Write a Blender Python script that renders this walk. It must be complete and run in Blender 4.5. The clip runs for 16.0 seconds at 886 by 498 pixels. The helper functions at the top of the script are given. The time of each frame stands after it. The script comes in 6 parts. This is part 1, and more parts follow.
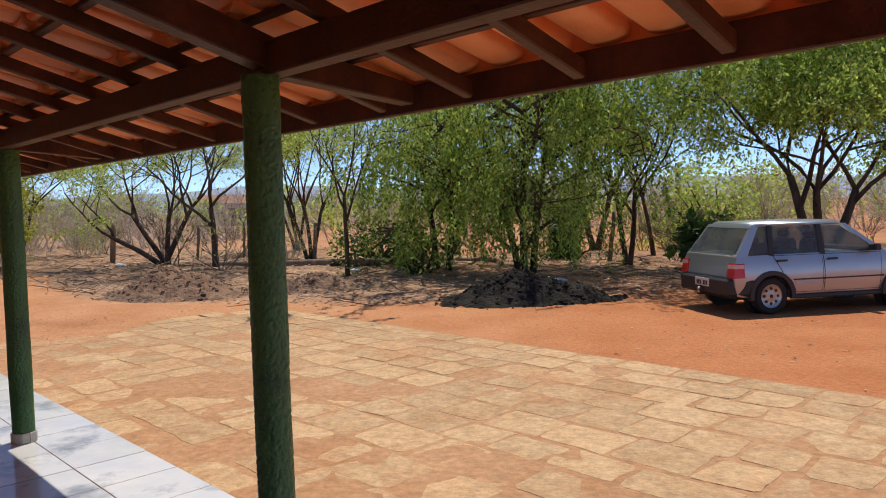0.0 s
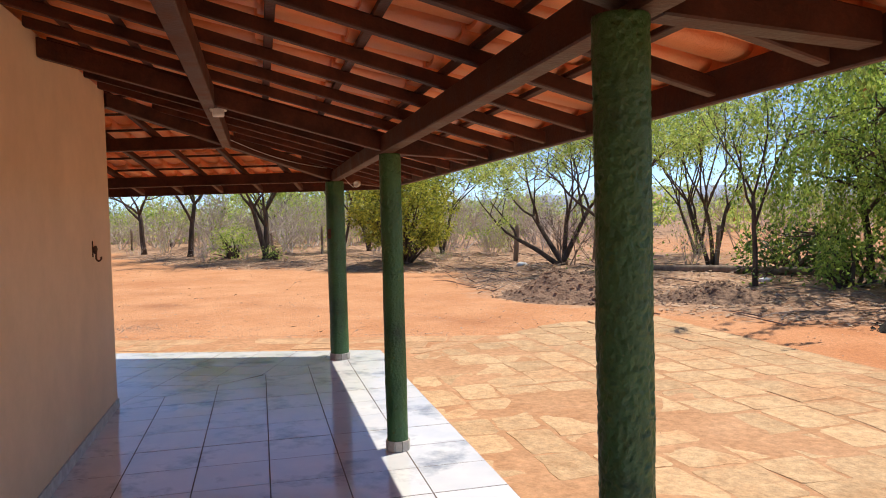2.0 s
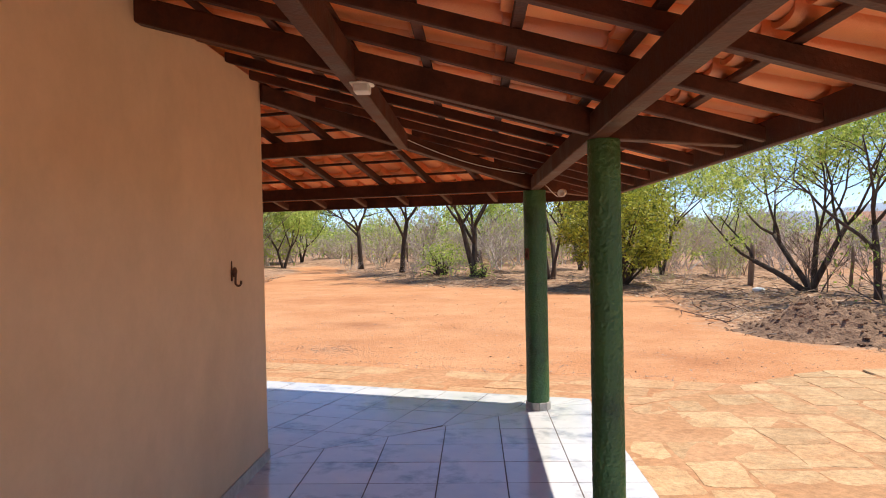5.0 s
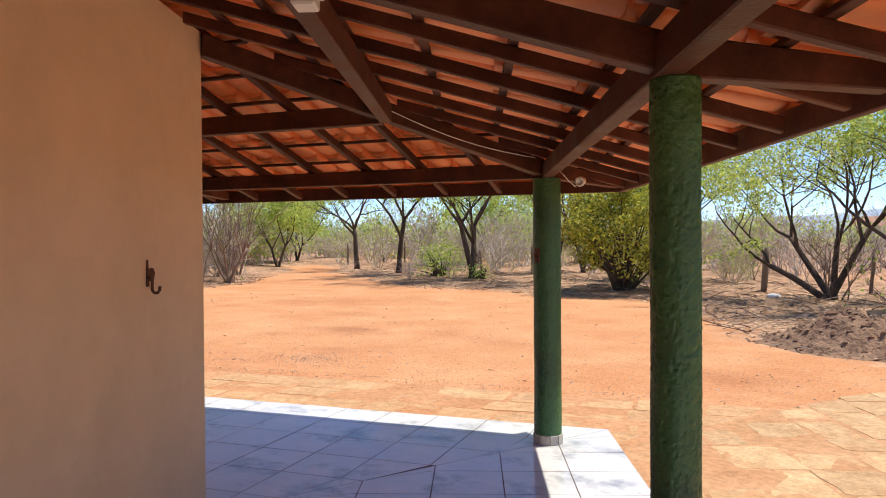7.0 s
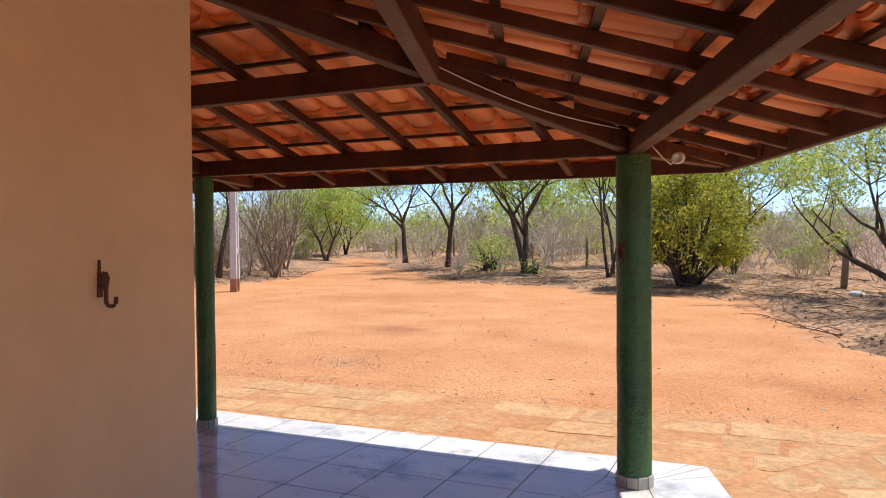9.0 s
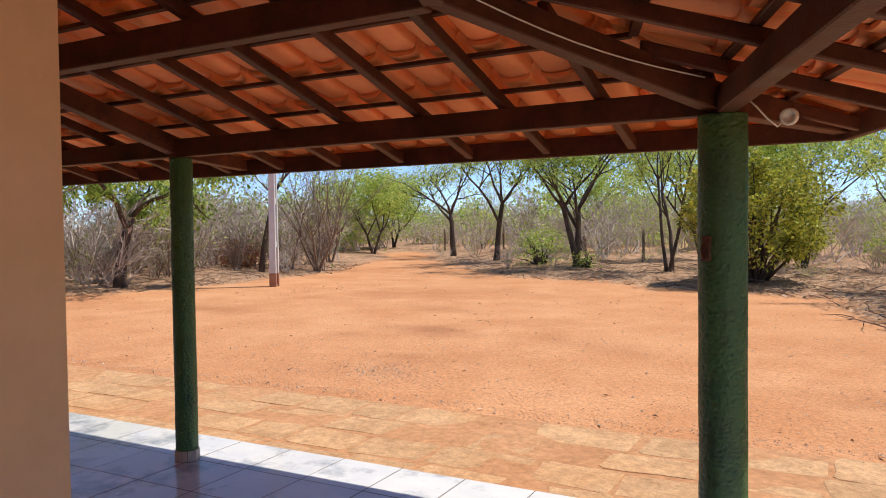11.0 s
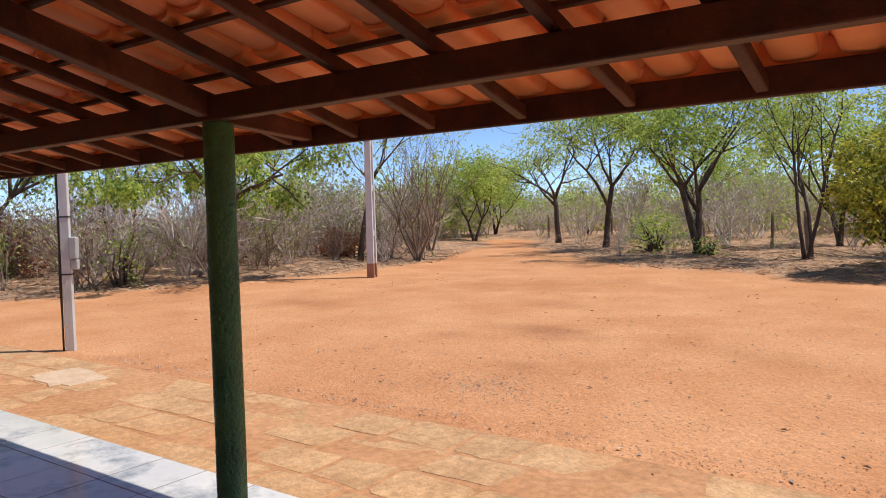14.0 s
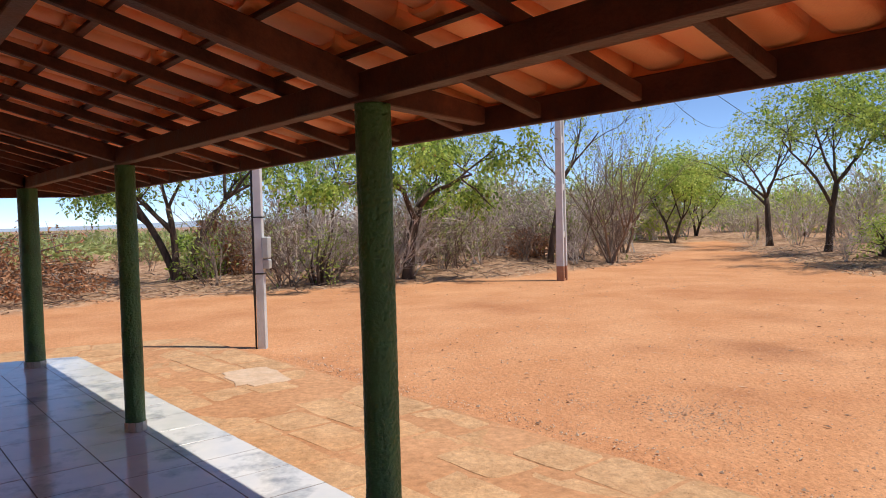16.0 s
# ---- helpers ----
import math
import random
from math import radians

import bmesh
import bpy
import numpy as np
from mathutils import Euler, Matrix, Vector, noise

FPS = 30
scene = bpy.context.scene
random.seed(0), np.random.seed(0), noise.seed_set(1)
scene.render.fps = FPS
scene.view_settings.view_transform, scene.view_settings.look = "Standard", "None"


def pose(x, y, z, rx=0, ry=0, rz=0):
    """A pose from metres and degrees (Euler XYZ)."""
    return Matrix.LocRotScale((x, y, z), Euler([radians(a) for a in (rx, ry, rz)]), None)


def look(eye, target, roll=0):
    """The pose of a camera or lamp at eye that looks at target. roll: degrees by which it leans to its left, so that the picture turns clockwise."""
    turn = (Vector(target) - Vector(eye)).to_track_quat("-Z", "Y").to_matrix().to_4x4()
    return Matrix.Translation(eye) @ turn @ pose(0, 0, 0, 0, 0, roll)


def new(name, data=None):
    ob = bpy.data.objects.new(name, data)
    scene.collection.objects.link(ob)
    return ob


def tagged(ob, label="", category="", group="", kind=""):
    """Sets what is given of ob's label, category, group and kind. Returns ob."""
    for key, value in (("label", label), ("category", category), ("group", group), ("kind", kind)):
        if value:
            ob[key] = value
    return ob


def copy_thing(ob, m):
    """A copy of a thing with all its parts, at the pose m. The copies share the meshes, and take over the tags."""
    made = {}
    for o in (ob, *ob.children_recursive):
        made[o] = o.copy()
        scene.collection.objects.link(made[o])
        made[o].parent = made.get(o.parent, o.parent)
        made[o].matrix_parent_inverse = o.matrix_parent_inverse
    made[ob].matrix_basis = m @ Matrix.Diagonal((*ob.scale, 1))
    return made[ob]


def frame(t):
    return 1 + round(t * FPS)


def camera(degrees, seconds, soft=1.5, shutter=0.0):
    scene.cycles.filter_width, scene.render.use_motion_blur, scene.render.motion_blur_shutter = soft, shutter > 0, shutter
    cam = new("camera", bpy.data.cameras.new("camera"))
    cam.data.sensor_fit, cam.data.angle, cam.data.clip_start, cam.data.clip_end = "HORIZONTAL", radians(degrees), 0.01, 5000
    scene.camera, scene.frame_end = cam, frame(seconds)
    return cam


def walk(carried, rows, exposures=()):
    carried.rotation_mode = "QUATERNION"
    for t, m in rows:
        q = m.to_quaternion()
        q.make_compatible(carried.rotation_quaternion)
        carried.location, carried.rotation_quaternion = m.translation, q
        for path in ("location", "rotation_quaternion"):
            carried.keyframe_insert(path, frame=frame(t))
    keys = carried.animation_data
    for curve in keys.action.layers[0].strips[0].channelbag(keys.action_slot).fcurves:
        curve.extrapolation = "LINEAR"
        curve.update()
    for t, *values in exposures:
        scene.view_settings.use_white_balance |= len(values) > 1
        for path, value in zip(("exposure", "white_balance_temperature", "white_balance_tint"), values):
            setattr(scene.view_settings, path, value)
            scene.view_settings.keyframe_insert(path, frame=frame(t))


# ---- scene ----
cam = camera(62.0, 16.0, soft=1.0)
PATH = [
    (0, (-0.046, 0.241, 1.472), (-0.058, 2.238, 1.358), -1.5),
    (0.5, (-0.041, 0.456, 1.466), (-0.384, 2.424, 1.36), -1.8),
    (1, (-0.057, 0.65, 1.482), (-0.666, 2.553, 1.379), -2.2),
    (1.5, (-0.114, 0.897, 1.491), (-0.923, 2.725, 1.405), -1.7),
    (2, (-0.166, 1.104, 1.497), (-1.187, 2.822, 1.412), -1.5),
    (2.5, (-0.267, 1.372, 1.508), (-1.474, 2.964, 1.426), -1.3),
    (3, (-0.387, 1.549, 1.484), (-1.709, 3.049, 1.407), -1.6),
    (3.5, (-0.541, 1.738, 1.506), (-1.935, 3.171, 1.445), -1.7),
    (4, (-0.723, 1.969, 1.502), (-2.187, 3.331, 1.464), -1.8),
    (4.2, (-0.768, 2.035, 1.501), (-2.25, 3.377, 1.471), -1.5),
    (6.5, (-1.651, 3.0, 1.489), (-3.07, 4.409, 1.471), -0.2),
    (7, (-1.815, 3.153, 1.475), (-3.278, 4.516, 1.45), -0.4),
    (7.5, (-2.04, 3.329, 1.481), (-3.566, 4.622, 1.452), -0.3),
    (8, (-2.242, 3.47, 1.483), (-3.785, 4.741, 1.446), -0.4),
    (10.3, (-3.08, 4.379, 1.45), (-4.661, 5.602, 1.396), -0.7),
    (10.5, (-3.162, 4.479, 1.464), (-4.764, 5.676, 1.407), -0.6),
    (11, (-3.353, 4.603, 1.463), (-4.988, 5.753, 1.402), -0.7),
    (11.5, (-3.585, 4.688, 1.476), (-5.232, 5.82, 1.407), -1.2),
    (12, (-3.787, 4.84, 1.454), (-5.469, 5.92, 1.387), -1.2),
    (12.5, (-3.975, 4.987, 1.465), (-5.692, 6.009, 1.393), -1.3),
    (13, (-4.236, 5.061, 1.461), (-5.956, 6.078, 1.374), -1.3),
    (13.5, (-4.426, 5.137, 1.454), (-6.162, 6.127, 1.359), -1.6),
    (14, (-4.609, 5.278, 1.464), (-6.384, 6.194, 1.371), -1.5),
    (14.5, (-4.741, 5.356, 1.453), (-6.543, 6.22, 1.362), -1.4),
    (15, (-4.938, 5.454, 1.467), (-6.763, 6.267, 1.373), -1.3),
    (15.5, (-5.134, 5.479, 1.461), (-7.012, 6.161, 1.375), -1.5),
    (16, (-5.27, 5.569, 1.461), (-7.221, 6.003, 1.383), -1.5),
]
walk(cam, [(t, look(eye, target, roll)) for t, eye, target, roll in PATH],
     [(0, 0.19), (1.0, 0.40), (1.5, 0.54), (3.5, 0.71), (7, 0.78), (11, 0.52), (16, 0.38)])

# ---- sky, sun ----
SUN_TO = Vector((0.40, 0.90, 2.25)).normalized()
world = bpy.data.worlds.new("sky")
scene.world = world
world.use_nodes = True
sky = world.node_tree.nodes.new("ShaderNodeTexSky")
sky.sky_type = "NISHITA"
sky.sun_disc = False
sky.sun_elevation = math.asin(SUN_TO.z)
sky.sun_rotation = math.atan2(SUN_TO.x, SUN_TO.y)
sky.altitude, sky.air_density, sky.dust_density, sky.ozone_density = 3200, 0.62, 0.0, 3.2
back = world.node_tree.nodes["Background"]
back.inputs["Strength"].default_value = 0.15
world.node_tree.links.new(sky.outputs[0], back.inputs["Color"])
sun = new("sun", bpy.data.lights.new("sun", "SUN"))
sun.data.energy, sun.data.angle, sun.data.color = 3.5, radians(0.53), (1.0, 0.93, 0.82)
sun.matrix_world = look((0, 0, 30), Vector((0, 0, 30)) - SUN_TO)

# ---- materials ----


def mat(name, c1, c2, scale=4.0, rough=0.8, bump=0.3, bscale=60.0, metal=0.0, detail=6.0, vary=0.0,
        dist=0.01, coat=0.0, stretch=None, c3=None, s3=0.6, spec=None, rough2=None, island=False, grain=None):
    """A two-scale noise material: c1 to c2 by noise, stains of c3, fine relief, and some change from piece to piece."""
    m = bpy.data.materials.new(name)
    m.use_nodes = True
    nt = m.node_tree
    n, l = nt.nodes, nt.links
    b = n["Principled BSDF"]
    src = n.new("ShaderNodeNewGeometry").outputs["Position"]
    if stretch:
        mp = n.new("ShaderNodeMapping")
        mp.inputs["Scale"].default_value = stretch
        l.new(src, mp.inputs["Vector"])
        src = mp.outputs[0]
    nz = n.new("ShaderNodeTexNoise")
    nz.inputs["Scale"].default_value, nz.inputs["Detail"].default_value = scale, detail
    nz.inputs["Roughness"].default_value = 0.62
    l.new(src, nz.inputs["Vector"])
    rp = n.new("ShaderNodeValToRGB")
    rp.color_ramp.elements[0].position, rp.color_ramp.elements[1].position = 0.32, 0.68
    rp.color_ramp.elements[0].color, rp.color_ramp.elements[1].color = (*c1, 1), (*c2, 1)
    l.new(nz.outputs["Fac"], rp.inputs["Fac"])
    col = rp.outputs["Color"]
    if c3:
        n3 = n.new("ShaderNodeTexNoise")
        n3.inputs["Scale"].default_value, n3.inputs["Detail"].default_value = s3, 10.0
        n3.inputs["Roughness"].default_value = 0.66
        l.new(src, n3.inputs["Vector"])
        r3 = n.new("ShaderNodeMapRange")
        r3.inputs["From Min"].default_value, r3.inputs["From Max"].default_value = 0.52, 0.66
        l.new(n3.outputs["Fac"], r3.inputs["Value"])
        mx = n.new("ShaderNodeMix")
        mx.data_type = "RGBA"
        l.new(r3.outputs[0], mx.inputs[0])
        l.new(col, mx.inputs[6])
        mx.inputs[7].default_value = (*c3, 1)
        col = mx.outputs[2]
    if vary:
        if island:
            rd = n.new("ShaderNodeNewGeometry").outputs["Random Per Island"]
        else:
            rd = n.new("ShaderNodeObjectInfo").outputs["Random"]
        mr = n.new("ShaderNodeMapRange")
        mr.inputs["To Min"].default_value, mr.inputs["To Max"].default_value = 1 - vary, 1 + vary
        l.new(rd, mr.inputs["Value"])
        hs = n.new("ShaderNodeHueSaturation")
        l.new(mr.outputs[0], hs.inputs["Value"])
        l.new(col, hs.inputs["Color"])
        col = hs.outputs["Color"]
    if grain:
        gn = n.new("ShaderNodeTexNoise")
        gn.inputs["Scale"].default_value, gn.inputs["Detail"].default_value = grain[0], 8.0
        gn.inputs["Roughness"].default_value = 0.75
        l.new(src, gn.inputs["Vector"])
        gr = n.new("ShaderNodeMapRange")
        gr.inputs["From Min"].default_value, gr.inputs["From Max"].default_value = 0.3, 0.7
        gr.inputs["To Min"].default_value, gr.inputs["To Max"].default_value = grain[1], grain[2]
        l.new(gn.outputs["Fac"], gr.inputs["Value"])
        gh = n.new("ShaderNodeHueSaturation")
        l.new(gr.outputs[0], gh.inputs["Value"])
        l.new(col, gh.inputs["Color"])
        col = gh.outputs["Color"]
    l.new(col, b.inputs["Base Color"])
    b.inputs["Roughness"].default_value = rough
    if rough2 is not None:
        rr = n.new("ShaderNodeMapRange")
        rr.inputs["From Min"].default_value, rr.inputs["From Max"].default_value = 0.35, 0.65
        rr.inputs["To Min"].default_value, rr.inputs["To Max"].default_value = rough, rough2
        l.new(nz.outputs["Fac"], rr.inputs["Value"])
        l.new(rr.outputs[0], b.inputs["Roughness"])
    b.inputs["Metallic"].default_value = metal
    b.inputs["Coat Weight"].default_value = coat
    b.inputs["Coat Roughness"].default_value = 0.08
    if spec is not None:
        b.inputs["Specular IOR Level"].default_value = spec
    if bump:
        nb = n.new("ShaderNodeTexNoise")
        nb.inputs["Scale"].default_value, nb.inputs["Detail"].default_value = bscale, 5.0
        l.new(src, nb.inputs["Vector"])
        bp = n.new("ShaderNodeBump")
        bp.inputs["Strength"].default_value, bp.inputs["Distance"].default_value = bump, dist
        l.new(nb.outputs["Fac"], bp.inputs["Height"])
        l.new(bp.outputs[0], b.inputs["Normal"])
    return m


def leaf_mat(name, c1, c2, dry=0.0, trans=0.35):
    """Leaves that let some light through, each of its own shade."""
    m = bpy.data.materials.new(name)
    m.use_nodes = True
    n, l = m.node_tree.nodes, m.node_tree.links
    b = n["Principled BSDF"]
    g = n.new("ShaderNodeNewGeometry")
    rp = n.new("ShaderNodeValToRGB")
    e = rp.color_ramp.elements
    e[0].color, e[1].color = (*c1, 1), (*c2, 1)
    if dry:
        e[1].position = 1 - dry
        e.new(1.0).color = (0.25, 0.12, 0.04, 1)
    l.new(g.outputs["Random Per Island"], rp.inputs["Fac"])
    l.new(rp.outputs[0], b.inputs["Base Color"])
    b.inputs["Roughness"].default_value = 0.5
    t = n.new("ShaderNodeBsdfTranslucent")
    l.new(rp.outputs[0], t.inputs["Color"])
    mx = n.new("ShaderNodeMixShader")
    mx.inputs[0].default_value = trans
    l.new(b.outputs[0], mx.inputs[1])
    l.new(t.outputs[0], mx.inputs[2])
    l.new(mx.outputs[0], n["Material Output"].inputs["Surface"])
    return m


def ground_mat():
    """Red earth with a coarse and a fine change of shade, and a cover of pale dry litter where the yard ends."""
    m = mat("red_earth", (0.55, 0.252, 0.118), (0.665, 0.345, 0.18), 0.8, 0.95, 0.8, 30.0, dist=0.03, detail=12,
            c3=(0.505, 0.225, 0.107), s3=0.23, spec=0.1)
    n, l = m.node_tree.nodes, m.node_tree.links
    b = n["Principled BSDF"]
    old = b.inputs["Base Color"].links[0].from_socket
    co = n.new("ShaderNodeTexCoord").outputs["Object"]
    fine = n.new("ShaderNodeTexNoise")
    fine.inputs["Scale"].default_value, fine.inputs["Detail"].default_value = 16.0, 12.0
    fine.inputs["Roughness"].default_value = 0.85
    l.new(co, fine.inputs["Vector"])
    hs = n.new("ShaderNodeHueSaturation")
    mr = n.new("ShaderNodeMapRange")
    mr.inputs["From Min"].default_value, mr.inputs["From Max"].default_value = 0.3, 0.7
    mr.inputs["To Min"].default_value, mr.inputs["To Max"].default_value = 0.62, 1.30
    l.new(fine.outputs["Fac"], mr.inputs["Value"])
    l.new(mr.outputs[0], hs.inputs["Value"])
    l.new(old, hs.inputs["Color"])
    at = n.new("ShaderNodeAttribute")
    at.attribute_name = "litter"
    lit = n.new("ShaderNodeTexNoise")
    lit.inputs["Scale"].default_value, lit.inputs["Detail"].default_value = 3.2, 9.0
    lit.inputs["Roughness"].default_value = 0.72
    l.new(co, lit.inputs["Vector"])
    lr = n.new("ShaderNodeValToRGB")
    lr.color_ramp.elements[0].position, lr.color_ramp.elements[1].position = 0.36, 0.62
    lr.color_ramp.elements[0].color, lr.color_ramp.elements[1].color = (0.19, 0.098, 0.056, 1), (0.56, 0.36, 0.235, 1)
    l.new(lit.outputs["Fac"], lr.inputs["Fac"])
    ad = n.new("ShaderNodeMath")
    ad.operation = "ADD"
    l.new(at.outputs["Fac"], ad.inputs[0])
    l.new(lit.outputs["Fac"], ad.inputs[1])
    ms = n.new("ShaderNodeMapRange")
    ms.inputs["From Min"].default_value, ms.inputs["From Max"].default_value = 0.86, 1.16
    l.new(ad.outputs[0], ms.inputs["Value"])
    mx = n.new("ShaderNodeMix")
    mx.data_type = "RGBA"
    l.new(ms.outputs[0], mx.inputs[0])
    l.new(hs.outputs["Color"], mx.inputs[6])
    l.new(lr.outputs["Color"], mx.inputs[7])
    # redder loose earth, and damp patches
    out = mx.outputs[2]
    for key, tint in (("ruddy", (0.90, 0.72, 0.62, 1)), ("damp", (0.66, 0.60, 0.60, 1))):
        ak = n.new("ShaderNodeAttribute")
        ak.attribute_name = key
        mk = n.new("ShaderNodeMix")
        mk.data_type, mk.blend_type = "RGBA", "MULTIPLY"
        l.new(ak.outputs["Fac"], mk.inputs[0])
        l.new(out, mk.inputs[6])
        mk.inputs[7].default_value = tint
        out = mk.outputs[2]
    l.new(out, b.inputs["Base Color"])
    return m


def plain(name, c, rough=0.5, metal=0.0, **k):
    return mat(name, tuple(v * 0.9 for v in c), tuple(min(1, v * 1.08) for v in c), 12.0, rough, 0.08, 90.0, metal, **k)


M_EARTH = ground_mat()
M_WALL = mat("peach_wall_paint", (0.74, 0.515, 0.315), (0.785, 0.555, 0.345), 1.3, 0.75, 0.15, 45.0, dist=0.006, grain=(2.6, 0.94, 1.05))
M_GREEN = mat("green_column_paint", (0.035, 0.105, 0.032), (0.06, 0.165, 0.05), 6.0, 0.42, 0.8, 90.0, dist=0.007,
              c3=(0.028, 0.075, 0.028), s3=3.0)
M_WOOD = mat("dark_stained_wood", (0.045, 0.014, 0.0075), (0.125, 0.04, 0.0195), 5.0, 0.5, 0.3, 60.0, vary=0.25, rough2=0.7, spec=0.3, grain=(26.0, 0.75, 1.2))
M_TILE = mat("clay_roof_tile", (0.93, 0.255, 0.075), (0.97, 0.35, 0.125), 7.0, 0.4, 0.25, 120.0, vary=0.16,
             c3=(0.84, 0.235, 0.07), s3=2.0, spec=0.6, rough2=0.6)
M_TILE_J = mat("clay_roof_tile_run", (0.93, 0.255, 0.075), (0.97, 0.35, 0.125), 7.0, 0.4, 0.25, 120.0, vary=0.16,
               c3=(0.84, 0.235, 0.07), s3=2.0, spec=0.6, rough2=0.6, island=True)


def floor_mat(name, island):
    return mat(name, (0.66, 0.67, 0.68), (0.78, 0.765, 0.74), 3.4, 0.05, 0.04, 9.0, vary=0.05, c3=(0.34, 0.36, 0.38), s3=2.1,
               detail=9, rough2=0.2, island=island, dist=0.004, spec=0.65)


M_FLOOR, M_FLOOR_J = floor_mat("veined_floor_tile", False), floor_mat("veined_floor_tile_run", True)
M_GROUT = mat("dark_grout", (0.085, 0.06, 0.05), (0.15, 0.105, 0.085), 20, 0.9, 0.2)


def paving_mat(name, island, c3=(0.56, 0.31, 0.155), vary=0.07, c1=(0.49, 0.285, 0.148), c2=(0.62, 0.385, 0.215)):
    return mat(name, c1, c2, 4.0, 0.9, 0.9, 34.0, vary=vary, grain=(15.0, 0.66, 1.24), c3=c3, s3=0.8,
               detail=9, dist=0.015, island=island, spec=0.15)


M_PAVE, M_PAVE_J = paving_mat("dusty_paving_stone", False), paving_mat("dusty_paving_stone_run", True)
M_PAVE_G = paving_mat("grey_paving_stone", False, (0.57, 0.315, 0.16), 0.12, (0.525, 0.325, 0.173), (0.625, 0.425, 0.243))
M_PAVE_GJ = paving_mat("grey_paving_stone_run", True, (0.57, 0.315, 0.16), 0.12, (0.525, 0.325, 0.173), (0.625, 0.425, 0.243))
M_SILT = mat("red_joint_silt", (0.48, 0.25, 0.125), (0.60, 0.35, 0.195), 1.4, 0.95, 0.7, 30, spec=0.1, detail=10, grain=(14.0, 0.62, 1.16), c3=(0.52, 0.29, 0.15), s3=0.9)
M_SILT_B = mat("red_dust_bed", (0.48, 0.235, 0.115), (0.61, 0.335, 0.18), 1.1, 0.95, 0.6, 30, spec=0.1, detail=10, grain=(14.0, 0.62, 1.18))
M_BARK = mat("grey_brown_bark", (0.038, 0.026, 0.019), (0.13, 0.088, 0.063), 9.0, 0.9, 0.8, 30.0, dist=0.02, stretch=(1, 1, 0.35))
M_TWIG = mat("dry_twig", (0.40, 0.335, 0.30), (0.68, 0.59, 0.53), 2.0, 0.9, 0.0)
M_TWIG_D = mat("dark_twig", (0.13, 0.092, 0.07), (0.31, 0.23, 0.18), 2.0, 0.9, 0.0)
M_LEAF = leaf_mat("green_leaf", (0.09, 0.19, 0.025), (0.60, 0.74, 0.15), 0.04, 0.5)
M_LEAF_L = leaf_mat("light_green_leaf", (0.20, 0.34, 0.05), (0.76, 0.84, 0.22), 0.04, 0.5)
M_LEAF_P = leaf_mat("pale_leaf", (0.25, 0.31, 0.09), (0.48, 0.53, 0.20), 0.05)
M_LEAF_Y = leaf_mat("yellow_green_leaf", (0.10, 0.145, 0.02), (0.66, 0.64, 0.08), 0.03, 0.4)
M_LEAF_D = leaf_mat("dark_green_leaf", (0.03, 0.07, 0.015), (0.09, 0.16, 0.03))
M_LEAF_B = leaf_mat("rust_dry_leaf", (0.28, 0.12, 0.05), (0.56, 0.28, 0.14), trans=0.2)
M_LITTER = leaf_mat("fallen_leaf", (0.14, 0.075, 0.04), (0.66, 0.47, 0.32), trans=0.1)
M_PEBBLE = leaf_mat("pebble_mix", (0.34, 0.17, 0.095), (0.80, 0.64, 0.48), trans=0.0)
M_CHAR = mat("black_soil", (0.014, 0.0125, 0.011), (0.052, 0.044, 0.038), 5.0, 0.95, 0.9, 18.0, dist=0.05, spec=0.1)
M_SOIL = mat("brown_soil_heap", (0.13, 0.072, 0.045), (0.36, 0.22, 0.135), 4.0, 0.95, 0.9, 16.0, dist=0.05)
M_POST = mat("weathered_post_wood", (0.13, 0.09, 0.065), (0.30, 0.22, 0.165), 6.0, 0.9, 0.6, 30.0, stretch=(1, 1, 0.2))
M_CONC = mat("pale_concrete", (0.55, 0.56, 0.57), (0.70, 0.71, 0.72), 3.0, 0.85, 0.3, 40.0)
M_PALE = mat("pale_dusty_concrete", (0.57, 0.385, 0.25), (0.68, 0.50, 0.36), 5.0, 0.9, 0.4, 40.0, grain=(14.0, 0.8, 1.12))
M_DIRTY = mat("earth_stained_concrete", (0.34, 0.15, 0.08), (0.46, 0.26, 0.17), 3.0, 0.9, 0.3, 40.0)
M_WHITE = plain("white_plastic", (0.78, 0.76, 0.70), 0.45)
M_GREYP = plain("grey_plastic_box", (0.45, 0.46, 0.46), 0.45)
M_RUST = mat("rusted_iron", (0.06, 0.025, 0.015), (0.17, 0.07, 0.035), 30.0, 0.8, 0.4, 120.0)
M_COLLAR = mat("stone_collar_tile", (0.40, 0.36, 0.31), (0.60, 0.56, 0.50), 15.0, 0.5, 0.2, 60.0, vary=0.12)
M_PAINT = mat("silver_blue_car_paint", (0.40, 0.43, 0.47), (0.43, 0.46, 0.50), 3.0, 0.3, 0.0, metal=0.6, coat=0.7)
M_BLACKP = plain("black_trim_plastic", (0.03, 0.03, 0.032), 0.6)
M_RUBBER = plain("tyre_rubber", (0.022, 0.021, 0.02), 0.85)
M_ALLOY = plain("silver_alloy", (0.40, 0.40, 0.40), 0.35, 0.8)
M_RED = plain("red_lamp_lens", (0.55, 0.02, 0.02), 0.2)
M_AMBER = plain("clear_lamp_lens", (0.75, 0.45, 0.38), 0.2)
M_PLATE = plain("number_plate_grey", (0.62, 0.62, 0.60), 0.5)
M_CABIN = plain("dark_cabin_cloth", (0.03, 0.03, 0.033), 0.9)
M_SEAT = plain("red_seat_cloth", (0.45, 0.06, 0.05), 0.9)
M_BLUE = plain("faded_blue_plastic", (0.12, 0.36, 0.45), 0.5)
